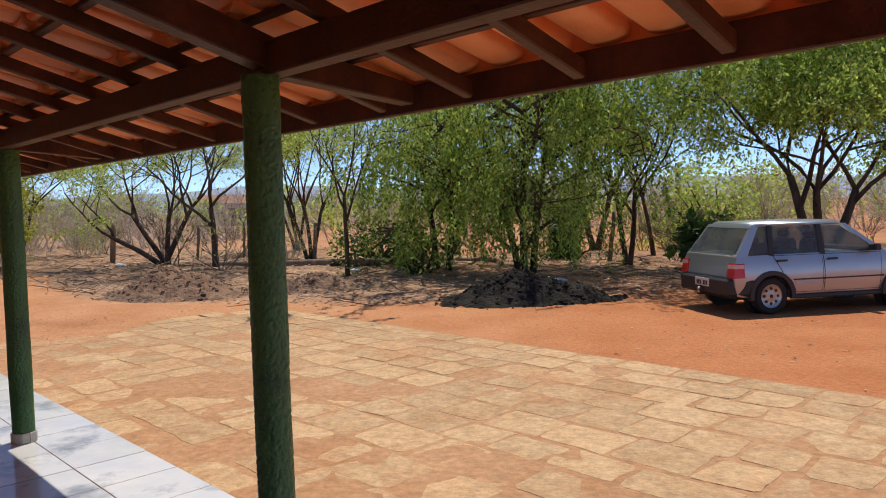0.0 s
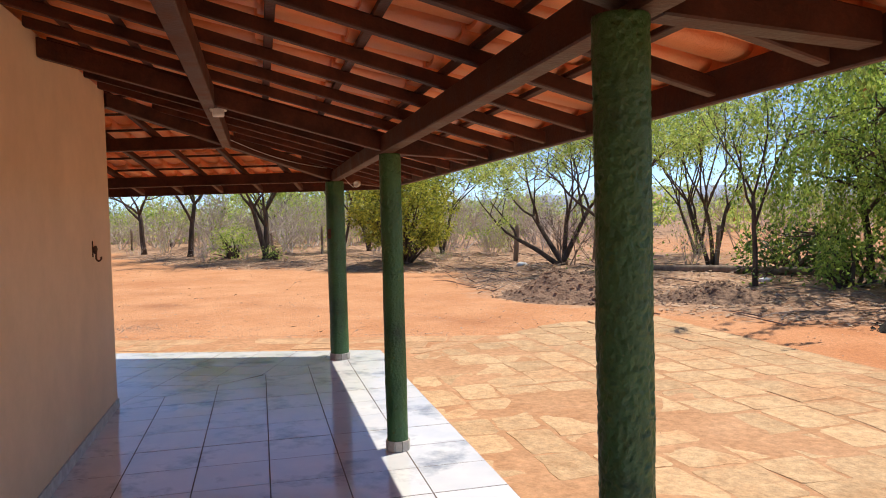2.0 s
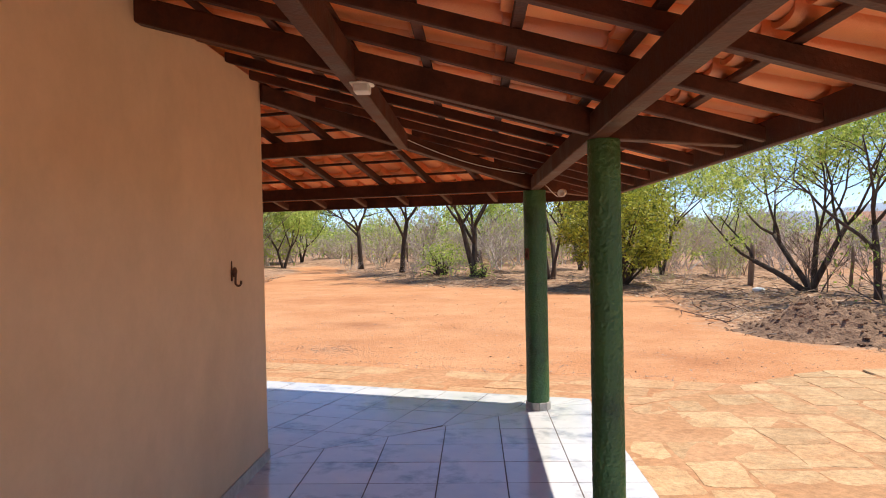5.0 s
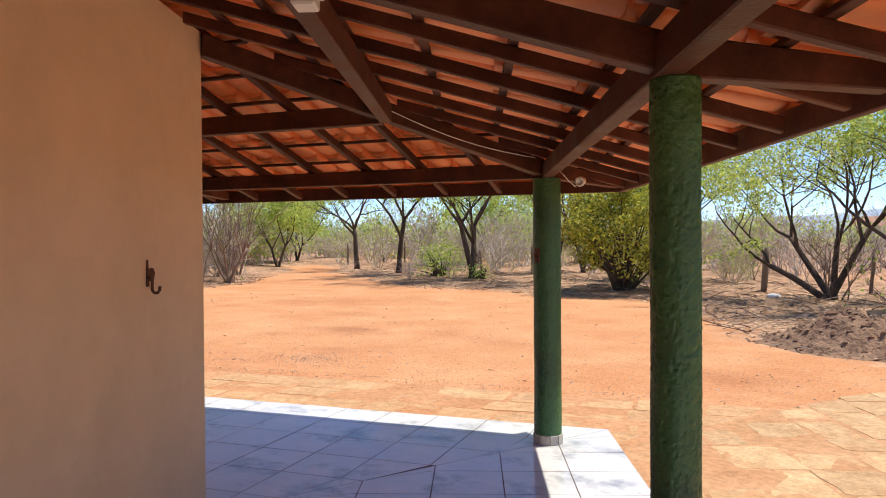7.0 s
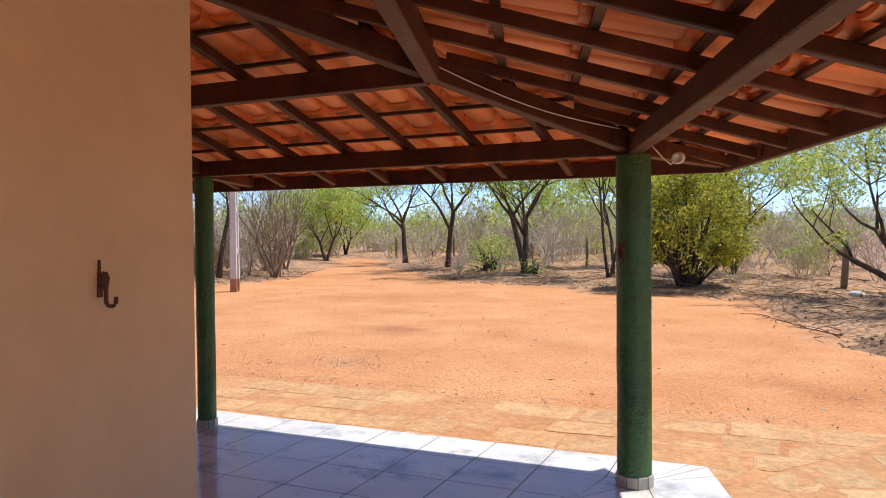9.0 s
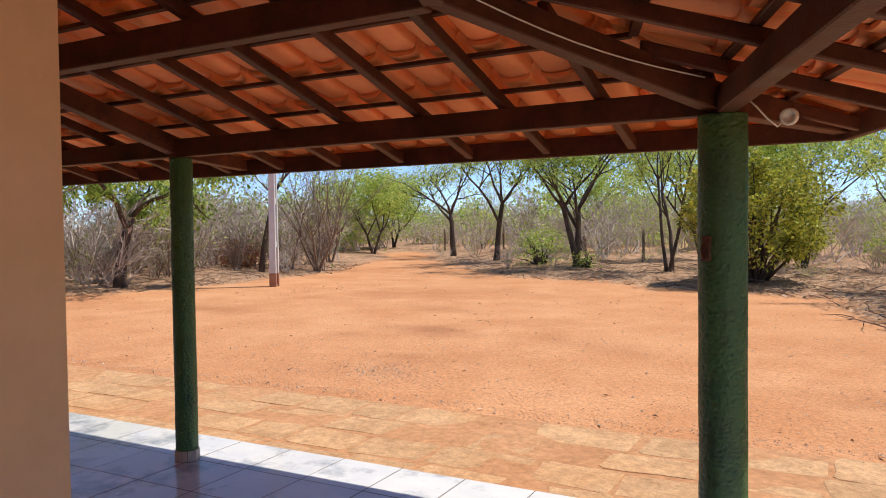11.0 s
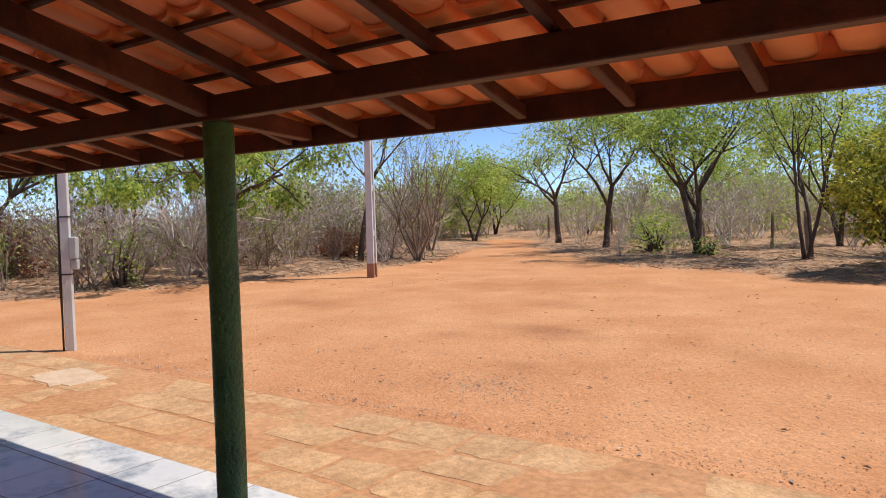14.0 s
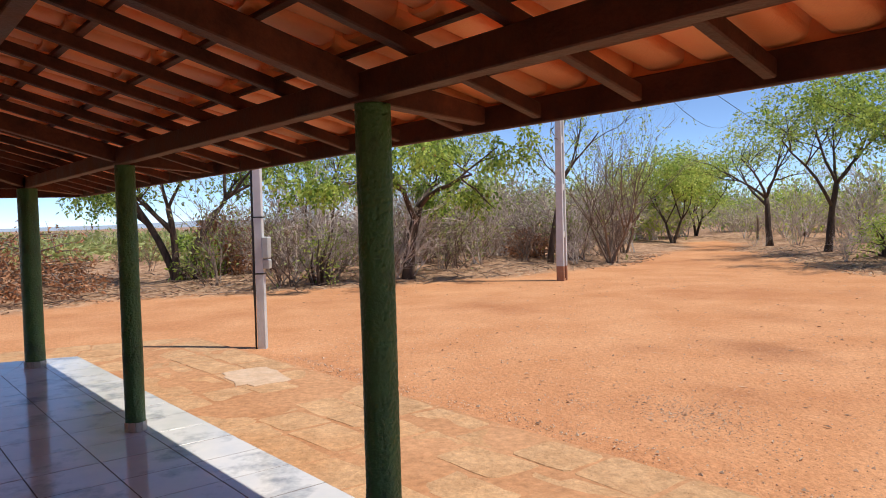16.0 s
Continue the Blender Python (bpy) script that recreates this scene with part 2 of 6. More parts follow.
# blue-grey base colour holds the haze of the air before the hills
M_HILL = mat("painted_haze_hill", (0.30, 0.37, 0.47), (0.36, 0.42, 0.51), 0.004, 1.0, 0.0, spec=0.0)
M_CABLE = plain("black_cable", (0.03, 0.03, 0.03), 0.6)


def glass_mat():
    m = bpy.data.materials.new("tinted_glass")
    m.use_nodes = True
    b = m.node_tree.nodes["Principled BSDF"]
    b.inputs["Base Color"].default_value = (0.42, 0.45, 0.45, 1)
    b.inputs["Roughness"].default_value = 0.03
    b.inputs["Transmission Weight"].default_value = 0.9
    b.inputs["IOR"].default_value = 1.1
    b.inputs["Coat Weight"].default_value = 0.45
    b.inputs["Coat Roughness"].default_value = 0.02
    return m


M_GLASS = glass_mat()

# ---- mesh helpers ----


def part(name, bm, material, parent=None, label="", smooth=False):
    me = bpy.data.meshes.new(name)
    bm.normal_update()
    bm.to_mesh(me)
    bm.free()
    me.materials.append(material)
    if smooth:
        me.polygons.foreach_set("use_smooth", [True] * len(me.polygons))
    ob = new(name, me)
    ob.parent = parent
    if label:
        ob["label"] = label
    return ob


def raw(name, verts, faces, material, parent=None, label="", smooth=False):
    me = bpy.data.meshes.new(name)
    me.from_pydata([tuple(v) for v in verts], [], [tuple(f) for f in faces])
    me.materials.append(material)
    if smooth:
        me.polygons.foreach_set("use_smooth", [True] * len(me.polygons))
    me.update()
    ob = new(name, me)
    ob.parent = parent
    if label:
        ob["label"] = label
    return ob


def empty(name, x, y, z=0.0, rz=0.0):
    ob = new(name)
    ob.empty_display_size = 0.1
    ob.matrix_world = pose(x, y, z, 0, 0, rz)
    return ob


def put_hex(bm, pts):
    """A six-sided solid from eight corners: four below, four above, both the same way round."""
    v = [bm.verts.new(p) for p in pts]
    for f in ((3, 2, 1, 0), (4, 5, 6, 7), (0, 1, 5, 4), (1, 2, 6, 5), (2, 3, 7, 6), (3, 0, 4, 7)):
        bm.faces.new([v[i] for i in f])
    return v


def hexa(pts, bevel=0.0):
    bm = bmesh.new()
    put_hex(bm, pts)
    if bevel:
        bmesh.ops.bevel(bm, geom=list(bm.edges), offset=bevel, segments=1, affect="EDGES", clamp_overlap=True)
    bmesh.ops.recalc_face_normals(bm, faces=bm.faces)
    return bm


def block(x0, x1, y0, y1, z0, z1, bevel=0.0):
    return hexa([(x0, y0, z0), (x1, y0, z0), (x1, y1, z0), (x0, y1, z0), (x0, y0, z1), (x1, y0, z1), (x1, y1, z1), (x0, y1, z1)], bevel)


def lathe(profile, sides=24, caps=True):
    """Turns (radius, height) pairs round the upright axis."""
    bm = bmesh.new()
    rings = []
    for r, z in profile:
        rings.append([bm.verts.new((r * math.cos(2 * math.pi * k / sides), r * math.sin(2 * math.pi * k / sides), z)) for k in range(sides)])
    for a, b in zip(rings, rings[1:]):
        for k in range(sides):
            bm.faces.new((a[k], a[(k + 1) % sides], b[(k + 1) % sides], b[k]))
    if caps:
        bm.faces.new(list(reversed(rings[0])))
        bm.faces.new(rings[-1])
    return bm


class Tubes:
    """Gathers tapered tubes into one mesh."""

    def __init__(self):
        self.v, self.f = [], []

    def add(self, pts, radii, sides=5):
        base, n = len(self.v), len(pts)
        for i in range(n):
            d = (pts[min(i + 1, n - 1)] - pts[max(i - 1, 0)])
            d = d.normalized() if d.length > 1e-6 else Vector((0, 0, 1))
            a = d.cross(Vector((0.31, 0.95, 0.07)) if abs(d.z) > 0.8 else Vector((0, 0, 1))).normalized()
            b = d.cross(a)
            for k in range(sides):
                w = 2 * math.pi * k / sides
                self.v.append(pts[i] + (a * math.cos(w) + b * math.sin(w)) * radii[i])
        for i in range(n - 1):
            for k in range(sides):
                k2 = (k + 1) % sides
                self.f.append((base + i * sides + k, base + i * sides + k2, base + (i + 1) * sides + k2, base + (i + 1) * sides + k))
        self.f.append(tuple(base + (n - 1) * sides + k for k in range(sides)))
        self.f.append(tuple(base + k for k in reversed(range(sides))))


def wire(name, pts, r, material, parent=None, label="", sides=6):
    t = Tubes()
    pts = [Vector(p) for p in pts]
    t.add(pts, [r] * len(pts), sides)
    return raw(name, t.v, t.f, material, parent, label, True)


# ---- plan of the five-sided house ----
SIDE, DEPTH, TAN = 9.75, 1.99, math.tan(radians(36))
A0 = radians(134.65)
CORNER = [None] * 5
CORNER[1] = Vector((-5.208, 7.344))
CORNER[0] = CORNER[1] - SIDE * Vector((math.cos(A0), math.sin(A0)))
for k in (2, 3, 4):
    w = A0 + radians(72 * (k - 1))
    CORNER[k] = CORNER[k - 1] + SIDE * Vector((math.cos(w), math.sin(w)))
DIR = [Vector((math.cos(A0 + radians(72 * k)), math.sin(A0 + radians(72 * k)))) for k in range(5)]
OUT = [Vector((d.y, -d.x)) for d in DIR]


def at(s, a, o, z):
    """World place of a metres along side s, o metres outside its line of columns, z metres up."""
    p = CORNER[s] + DIR[s] * a + OUT[s] * o
    return Vector((p.x, p.y, z))


def lo(o):
    return -o * TAN


def hi(o):
    return SIDE + o * TAN


SLOPE, BEAM_Z = 0.28, 1.912
RAFTER_Z = BEAM_Z + 0.11      # underside of the rafters above the columns
TILE_Z = RAFTER_Z + 0.085     # underside of the tiles there
STAND = {(0, 0): -0.041, (0, 1): 0.026, (1, 0): 0.044, (1, 1): 0.033}   # columns that stand a little off their line
PLACES = [(3.21, 6.446), (3.224, 6.377), (3.25, 6.5), (3.25, 6.5), (3.25, 6.5)]   # columns between the corners, side by side


def member(name, s, a0, o0, z0, a1, o1, z1, wide, deep, deep2=None, parent=None, bevel=0.005, across="a"):
    """A timber from one place of a side to another; z is its underside. across: the way in which its width goes."""
    deep2 = deep if deep2 is None else deep2
    h = wide / 2
    u, v = at(s, a0, o0, z0), at(s, a1, o1, z1)
    run = (v - u)
    run.z = 0
    side_way = Vector((run.y, -run.x, 0)).normalized() * h
    up0, up1 = Vector((0, 0, deep)), Vector((0, 0, deep2))
    pts = [u - side_way, u + side_way, v + side_way, v - side_way]
    pts += [u - side_way + up0, u + side_way + up0, v + side_way + up1, v - side_way + up1]
    mid = (u + v) / 2
    ob = part(name, hexa([p - mid for p in pts], bevel), M_WOOD, parent)
    ob.location = mid
    return ob


# ---- ground ----
YARD = [(4.4, 13.3), (3.0, 12.7), (-0.9, 12.6), (-5.2, 14.0), (-7.4, 14.9), (-10.3, 18.6), (-11.4, 20.3), (-17.2, 20.2),
        (-20.6, 19.6), (-23.5, 20.6), (-30.0, 23.4), (-36.0, 26.2), (-40.5, 29.6), (-44.0, 30.4), (-43.5, 28.4), (-38.5, 26.0), (-33.5, 21.6), (-27.6, 16.9),
        (-25.2, 12.4), (-24.0, 9.1), (-23.6, 6.7), (-23.1, 2.2), (-21.2, 0.3), (-20.0, -13.0), (-5.0, -16.0), (14.0, -11.0),
        (34.0, 8.0), (34.0, 15.0), (12.0, 13.6)]
YP = np.array(YARD)


def yard_gap(x, y):
    """Metres beyond the yard's edge; negative inside it."""
    x, y = np.asarray(x, float), np.asarray(y, float)
    best = np.full(x.shape, 1e9)
    inside = np.zeros(x.shape, bool)
    for i in range(len(YP)):
        (ax, ay), (bx, by) = YP[i], YP[(i + 1) % len(YP)]
        ex, ey = bx - ax, by - ay
        t = np.clip(((x - ax) * ex + (y - ay) * ey) / (ex * ex + ey * ey), 0, 1)
        best = np.minimum(best, np.hypot(x - ax - t * ex, y - ay - t * ey))
        cross = (ay > y) != (by > y)
        with np.errstate(divide="ignore", invalid="ignore"):
            inside ^= cross & (x < ex * (y - ay) / (ey if ey else 1e-9) + ax)
    return np.where(inside, -best, best)


def waves(x, y, seed, scale):
    r = np.random.RandomState(seed)
    s = 0
    for _ in range(9):
        k, p, f = r.uniform(0, 6.28), r.uniform(0, 6.28), scale * r.uniform(0.5, 2.4)
        s = s + np.sin((x * math.cos(k) + y * math.sin(k)) * f + p) / 9
    return s


def ground_z(x, y):
    x, y = np.asarray(x, float), np.asarray(y, float)
    g = yard_gap(x, y)
    far = np.clip(g / 3.0, 0, 1)
    near = np.hypot(x + 6, y - 2)
    base = -0.185 + 0.005 * waves(x, y, 3, 1.3) * np.clip((near - 9) / 6, 0, 1)
    rx, ry = x - CORNER[1].x, y - CORNER[1].y
    o1 = rx * OUT[1].x + ry * OUT[1].y
    o0 = rx * OUT[0].x + ry * OUT[0].y
    ridge = 0.035 * np.exp(-((o1 - 2.62 - 0.12 * waves(x, y, 31, 1.5)) / 0.13) ** 2) * (o0 < 3.0) * (0.6 + waves(x, y, 32, 3.0))
    base = base + np.maximum(0, ridge)
    return base + far * (0.16 + 0.22 * waves(x, y, 5, 0.9) * far) + 0.05 * far * waves(x, y, 8, 4.0)


# damp or trodden darker patches of the yard: place, half widths, strength
DAMP = [(-13.0, 11.2, 0.9, 0.45, 1.0), (-13.6, 9.9, 0.5, 0.3, 0.5), (-15.5, 13.0, 1.2, 0.4, 0.4), (-11.2, 9.6, 0.5, 0.35, 0.5), (-10.2, 12.0, 1.1, 0.4, 0.35),
        (-19.0, 9.5, 1.4, 0.5, 0.35), (-6.0, 11.5, 1.0, 0.4, 0.3), (-17.0, 16.5, 1.6, 0.4, 0.3)]


def build_ground():
    xs = np.arange(-46, 20.01, 0.3)
    ys = np.arange(-12, 46.01, 0.3)
    far_step = [1, 2.5, 5, 9, 15, 25, 40, 70, 120, 200, 350, 600, 1000, 1800, 3000, 4200]
    xs = np.concatenate([[-46 - d for d in reversed(far_step)], xs, [20 + d for d in far_step]])
    ys = np.concatenate([[-12 - d for d in reversed(far_step)], ys, [46 + d for d in far_step]])
    gx, gy = np.meshgrid(xs, ys, indexing="ij")
    gz = ground_z(gx, gy)
    gap = yard_gap(gx, gy) + 0.7 * waves(gx, gy, 11, 0.8) + 0.35 * waves(gx, gy, 12, 2.6)
    litter = np.clip(0.42 + gap * 0.35, 0, 0.78)
    open_field = np.clip((gap - 6) / 5, 0, 1) * np.clip((gx + 14) / 5, 0, 1)
    litter = litter - 0.34 * open_field
    nx, ny = gx.shape
    idx = np.arange(nx * ny).reshape(nx, ny)
    quads = np.stack([idx[:-1, :-1], idx[1:, :-1], idx[1:, 1:], idx[:-1, 1:]], -1).reshape(-1, 4)
    verts = np.stack([gx, gy, gz], -1).reshape(-1, 3)
    ob = raw("ground", verts.tolist(), quads.tolist(), M_EARTH, None, "", True)
    a = ob.data.attributes.new("litter", "FLOAT", "POINT")
    a.data.foreach_set("value", litter.reshape(-1).astype(np.float32))
    ruddy = np.clip((gx + 2.5 + 0.8 * waves(gx, gy, 51, 0.7)) / 5, 0, 1) * np.clip(1.2 - gap * 0.3, 0.35, 1)
    damp = np.zeros_like(gx)
    for px, py, rx, ry, k in DAMP:
        q = np.hypot((gx - px) / rx, (gy - py) / ry) + 0.55 * waves(gx, gy, 52, 5.0)
        damp = np.maximum(damp, k * np.clip(1.25 - q, 0, 1))
    for key, val in (("ruddy", ruddy), ("damp", damp)):
        a = ob.data.attributes.new(key, "FLOAT", "POINT")
        a.data.foreach_set("value", val.reshape(-1).astype(np.float32))
    tagged(ob, "bare red earth yard edged with dry leaf litter", "ground", "", "structure")


build_ground()

# far hills, the haze of distance painted into their blue-grey colour
def hill(name, az0, az1, dist, top, seed):
    v, f = [], []
    n = 90
    r = random.Random(seed)
    ph = [r.uniform(0, 6.28) for _ in range(5)]
    for i in range(n + 1):
        t = i / n
        az = radians(az0 + (az1 - az0) * t)
        h = top * math.sin(math.pi * t) ** 0.6 * (0.62 + 0.16 * math.sin(5 * t * 3.1 + ph[0]) + 0.11 * math.sin(13 * t + ph[1])
                                                  + 0.06 * math.sin(31 * t + ph[2]) + 0.03 * math.sin(67 * t + ph[3]))
        for d, z in ((dist, -3.0), (dist * 1.06, h * 0.55), (dist * 1.12, h), (dist * 1.3, -3.0)):
            v.append((d * math.cos(az), d * math.sin(az), z))
    for i in range(n):
        for k in range(3):
            f.append((i * 4 + k, (i + 1) * 4 + k, (i + 1) * 4 + k + 1, i * 4 + k + 1))
    tagged(raw(name, v, f, M_HILL, None, "", True), "far horizon hills with haze painted in as blue", "hill", "", "structure")


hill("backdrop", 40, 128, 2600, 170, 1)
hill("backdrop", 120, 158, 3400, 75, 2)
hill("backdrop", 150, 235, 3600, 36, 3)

# ---- house walls ----


def build_walls():
    o, th = -DEPTH, 0.16
    top = RAFTER_Z + SLOPE * DEPTH + 0.02
    for s in range(5):
        pts = []
        for z in (-0.2, top):
            pts += [at(s, lo(o), o, z), at(s, hi(o), o, z), at(s, hi(o - th), o - th, z), at(s, lo(o - th), o - th, z)]
        tagged(part("wall_" + "abcde"[s], hexa(pts), M_WALL), "smooth peach painted plaster house wall", "wall", "", "structure")
        b = []
        for z in (0.0, 0.075):
            b += [at(s, lo(o + 0.012), o + 0.012, z), at(s, hi(o + 0.012), o + 0.012, z), at(s, hi(o + 0.001), o + 0.001, z), at(s, lo(o + 0.001), o + 0.001, z)]
        tagged(part("baseboard", hexa(b), M_COLLAR), "pale marbled tile skirting along the wall", "baseboard", "", "structure")


build_walls()

# ---- roof timbers ----
frame_root = empty("roof_frame", -5.208, 7.344, 0)
tagged(frame_root, "dark-stained timber frame under the tiled roof", "roof frame", "", "structure")


def build_frame():
    made = []
    for s in range(5):
        # beam on the columns, mid purlin, fascia
        made.append(member("beam", s, 0.02, 0, BEAM_Z, SIDE - 0.02, 0, BEAM_Z, 0.075, 0.11))
        o = -1.07
        made.append(member("purlin", s, lo(o) + 0.03, o, BEAM_Z + SLOPE * 1.07 - 0.012, hi(o) - 0.03, o, BEAM_Z + SLOPE * 1.07 - 0.012, 0.075, 0.12))
        o = 0.635
        made.append(member("fascia", s, lo(o), o, RAFTER_Z - SLOPE * o - 0.005, hi(o), o, RAFTER_Z - SLOPE * o - 0.005, 0.03, 0.105))
        # sloping main beams at the columns and their outer brackets
        for a in PLACES[s]:
            made.append(member("main_rafter", s, a, -DEPTH, BEAM_Z + SLOPE * DEPTH, a, 0.04, BEAM_Z, 0.075, 0.112))
            made.append(member("bracket", s, a, 0.04, BEAM_Z, a, 0.60, BEAM_Z - 0.045, 0.075, 0.115, 0.075))
        o = -DEPTH
        made.append(member("hip_beam", s, lo(o), o, BEAM_Z + SLOPE * DEPTH, 0, 0, BEAM_Z, 0.08, 0.118))
        made.append(member("bracket", s, 0, 0, BEAM_Z, lo(0.6), 0.60, BEAM_Z - 0.045, 0.08, 0.12, 0.075))
        # rafters
        a = -0.42
        while a < SIDE + 0.42:
            a += 0.472
            if min(abs(a - p) for p in PLACES[s]) < 0.1:
                continue
            inner = -min(DEPTH, a / TAN if a > 0 else -1, (SIDE - a) / TAN if a < SIDE else -1)
            if a <= 0:
                inner = -a / TAN
            if a >= SIDE:
                inner = (a - SIDE) / TAN
            if inner > 0.5:
                continue
            made.append(member("rafter", s, a, inner, RAFTER_Z - SLOPE * inner, a, 0.60, RAFTER_Z - SLOPE * 0.60, 0.045, 0.058))
        # battens
        k = 0
        while True:
            o = 0.318 - 0.35 * k
            if o < -DEPTH:
                break
            z = RAFTER_Z + 0.059 - SLOPE * o
            made.append(member("batten", s, lo(o) + 0.01, o, z, hi(o) - 0.01, o, z, 0.04, 0.02, bevel=0.003))
            k += 1
    for ob in made:
        ob.parent = frame_root
        ob.matrix_parent_inverse = frame_root.matrix_world.inverted()


build_frame()

# ---- columns ----


def build_columns():
    def shaft(radius, seed, fine):
        sides, rows = (84, 300) if fine else (28, 40)
        v, f = [], []
        for j in range(rows + 1):
            z = 0.045 + (BEAM_Z - 0.045) * j / rows
            for k in range(sides):
                w = 2 * math.pi * k / sides
                c, s_ = math.cos(w), math.sin(w)
                q = Vector((c * radius * 78 + seed * 7, s_ * radius * 78, z * 84))
                d = noise.noise(q) * 0.6 + noise.noise(q * 2.1) * 0.5
                e = min(1.0, max(0.0, (d + 0.30) / 0.16))
                dab = 0.0038 * e * e * (3 - 2 * e) + 0.0024 * d
                r = radius + dab + 0.003 * noise.noise(Vector((c * 2, s_ * 2, z * 3 + seed)))
                v.append((r * c, r * s_, z))
        for j in range(rows):
            for k in range(sides):
                k2 = (k + 1) % sides
                f.append((j * sides + k, j * sides + k2, (j + 1) * sides + k2, (j + 1) * sides + k))
        f.append(tuple(rows * sides + k for k in range(sides)))
        return v, f

    def collar_tile(radius):
        r0, r1, w = radius - 0.01, radius + 0.014, math.pi / 10 * 0.93
        pts = []
        for z in (0.001, 0.068):
            pts += [(r0 * math.cos(w), -r0 * math.sin(w), z), (r1 * math.cos(w), -r1 * math.sin(w), z),
                    (r1 * math.cos(w), r1 * math.sin(w), z), (r0 * math.cos(w), r0 * math.sin(w), z)]
        return hexa(pts, 0.002)

    masters = {}
    for s in range(5):
        for a, big, off in ((0, True, 0), (PLACES[s][0], False, STAND.get((s, 0), 0)), (PLACES[s][1], False, STAND.get((s, 1), 0))):
            r = 0.095 if big else 0.057 if (s, a) == (0, PLACES[0][0]) else 0.065
            p = at(s, a, off, 0)
            turn = 47 * s + 31 * a
            fine = s in (0, 1) or (s == 2 and big)
            if (r, fine) in masters:
                copy_thing(masters[(r, fine)], pose(p.x, p.y, 0, 0, 0, turn))
                continue
            c = empty("veranda_column", p.x, p.y, 0, turn)
            v, f = shaft(r, 1 + big, fine)
            raw("shaft", v, f, M_GREEN, c, "", True)
            base = part("base", lathe([(r + 0.003, 0), (r + 0.003, 0.06)], 20), M_GROUT, c, "grouted tile collar")
            first = part("collar_tile", collar_tile(r), M_COLLAR, base)
            for k in range(1, 10):
                t = new("collar_tile", first.data)
                t.parent = base
                t.matrix_basis = pose(0, 0, 0, 0, 0, 36 * k)
            tagged(c, "round green column of rough lumpy plaster with tiled foot", "column", "veranda columns")
            masters[(r, fine)] = c


build_columns()

# ---- veranda floor ----


def inside_range(a, o):
    return lo(o) <= a <= hi(o)


def build_floor():
    root = None
    edge = 0.497
    v = []
    for o in (edge, -DEPTH - 0.1):
        for z in (-0.0008, -0.3):
            v += [at(s, lo(o), o, z) for s in range(5)]
    f = []
    for k in range(5):
        q = (k + 1) % 5
        f += [(k, q, 10 + q, 10 + k), (5 + q, 5 + k, 15 + k, 15 + q), (q, k, 5 + k, 5 + q), (10 + k, 10 + q, 15 + q, 15 + k)]
    root = raw("floor", v, f, M_GROUT)
    bm = bmesh.new()
    bm.from_mesh(root.data)
    bmesh.ops.recalc_face_normals(bm, faces=bm.faces)
    bm.to_mesh(root.data)
    bm.free()
    tagged(root, "glossy pale marbled ceramic tile veranda floor, partly wet", "floor", "", "structure")
    size, gap = 0.43, 0.0032
    jv, jf = [], []
    shared = {}
    for s in range(5):
        k = 0
        while True:
            o1 = 0.50 - size * k
            o0 = max(o1 - size, -DEPTH)
            if o1 - o0 < 0.05:
                break
            n0 = math.floor(lo(o0) / size) - 1
            for i in range(n0, int(SIDE / size) + 3):
                a0 = i * size + (0.04 if s == 0 else 0.18)
                a1 = a0 + size
                lims = [(lo(o0), hi(o0)), (lo(o1), hi(o1))]
                if a1 <= min(l_[0] for l_ in lims) or a0 >= max(l_[1] for l_ in lims):
                    continue
                quad = [(a0 + gap, o0 + gap), (a1 - gap, o0 + gap), (a1 - gap, o1 - gap), (a0 + gap, o1 - gap)]
                quad = [(min(max(a, lo(o) + gap), hi(o) - gap), o) for a, o in quad]
                cut = abs(quad[1][0] - quad[0][0] - size + 2 * gap) > 1e-4 or abs(quad[2][0] - quad[3][0] - size + 2 * gap) > 1e-4
                near = (s == 1 and a0 < 7.5) or (s == 0 and a0 > 3.5)
                if near and not cut and o1 - o0 > 0.42:
                    if "t" not in shared:
                        h = size / 2 - gap
                        bm = block(-h, h, -h, h, -0.012, 0.0)
                        top = [e for e in bm.edges if e.verts[0].co.z > -0.001 and e.verts[1].co.z > -0.001]
                        bmesh.ops.bevel(bm, geom=top, offset=0.0012, segments=1, affect="EDGES")
                        ob = part("tile", bm, M_FLOOR, root)
                        shared["t"] = ob.data
                    else:
                        ob = new("tile", shared["t"])
                        ob.parent = root
                    c = at(s, (a0 + a1) / 2, (o0 + o1) / 2, 0)
                    quarter = ((i * 7 + k * 3) % 4) * 90
                    ob.matrix_basis = pose(c.x, c.y, 0.0006 * ((i * 5 + k * 3) % 3) - 0.0006, 0, 0, math.degrees(A0) + 72 * s + quarter)
                else:
                    b = len(jv)
                    jv += [at(s, a, o, 0) for a, o in quad] + [at(s, a, o, -0.012) for a, o in quad]
                    jf += [(b, b + 1, b + 2, b + 3)] + [(b + (q + 1) % 4, b + q, b + 4 + q, b + 4 + (q + 1) % 4) for q in range(4)]
            k += 1
    bm = bmesh.new()
    me = bpy.data.meshes.new("tmp")
    me.from_pydata([tuple(p) for p in jv], [], jf)
    bm.from_mesh(me)
    bmesh.ops.recalc_face_normals(bm, faces=bm.faces)
    rest = part("tile_run", bm, M_FLOOR_J, root)
    tagged(rest, kind="stuff")


build_floor()

# ---- roof tiles ----
TW, TL, PITCH = 0.205, 0.40, 0.35


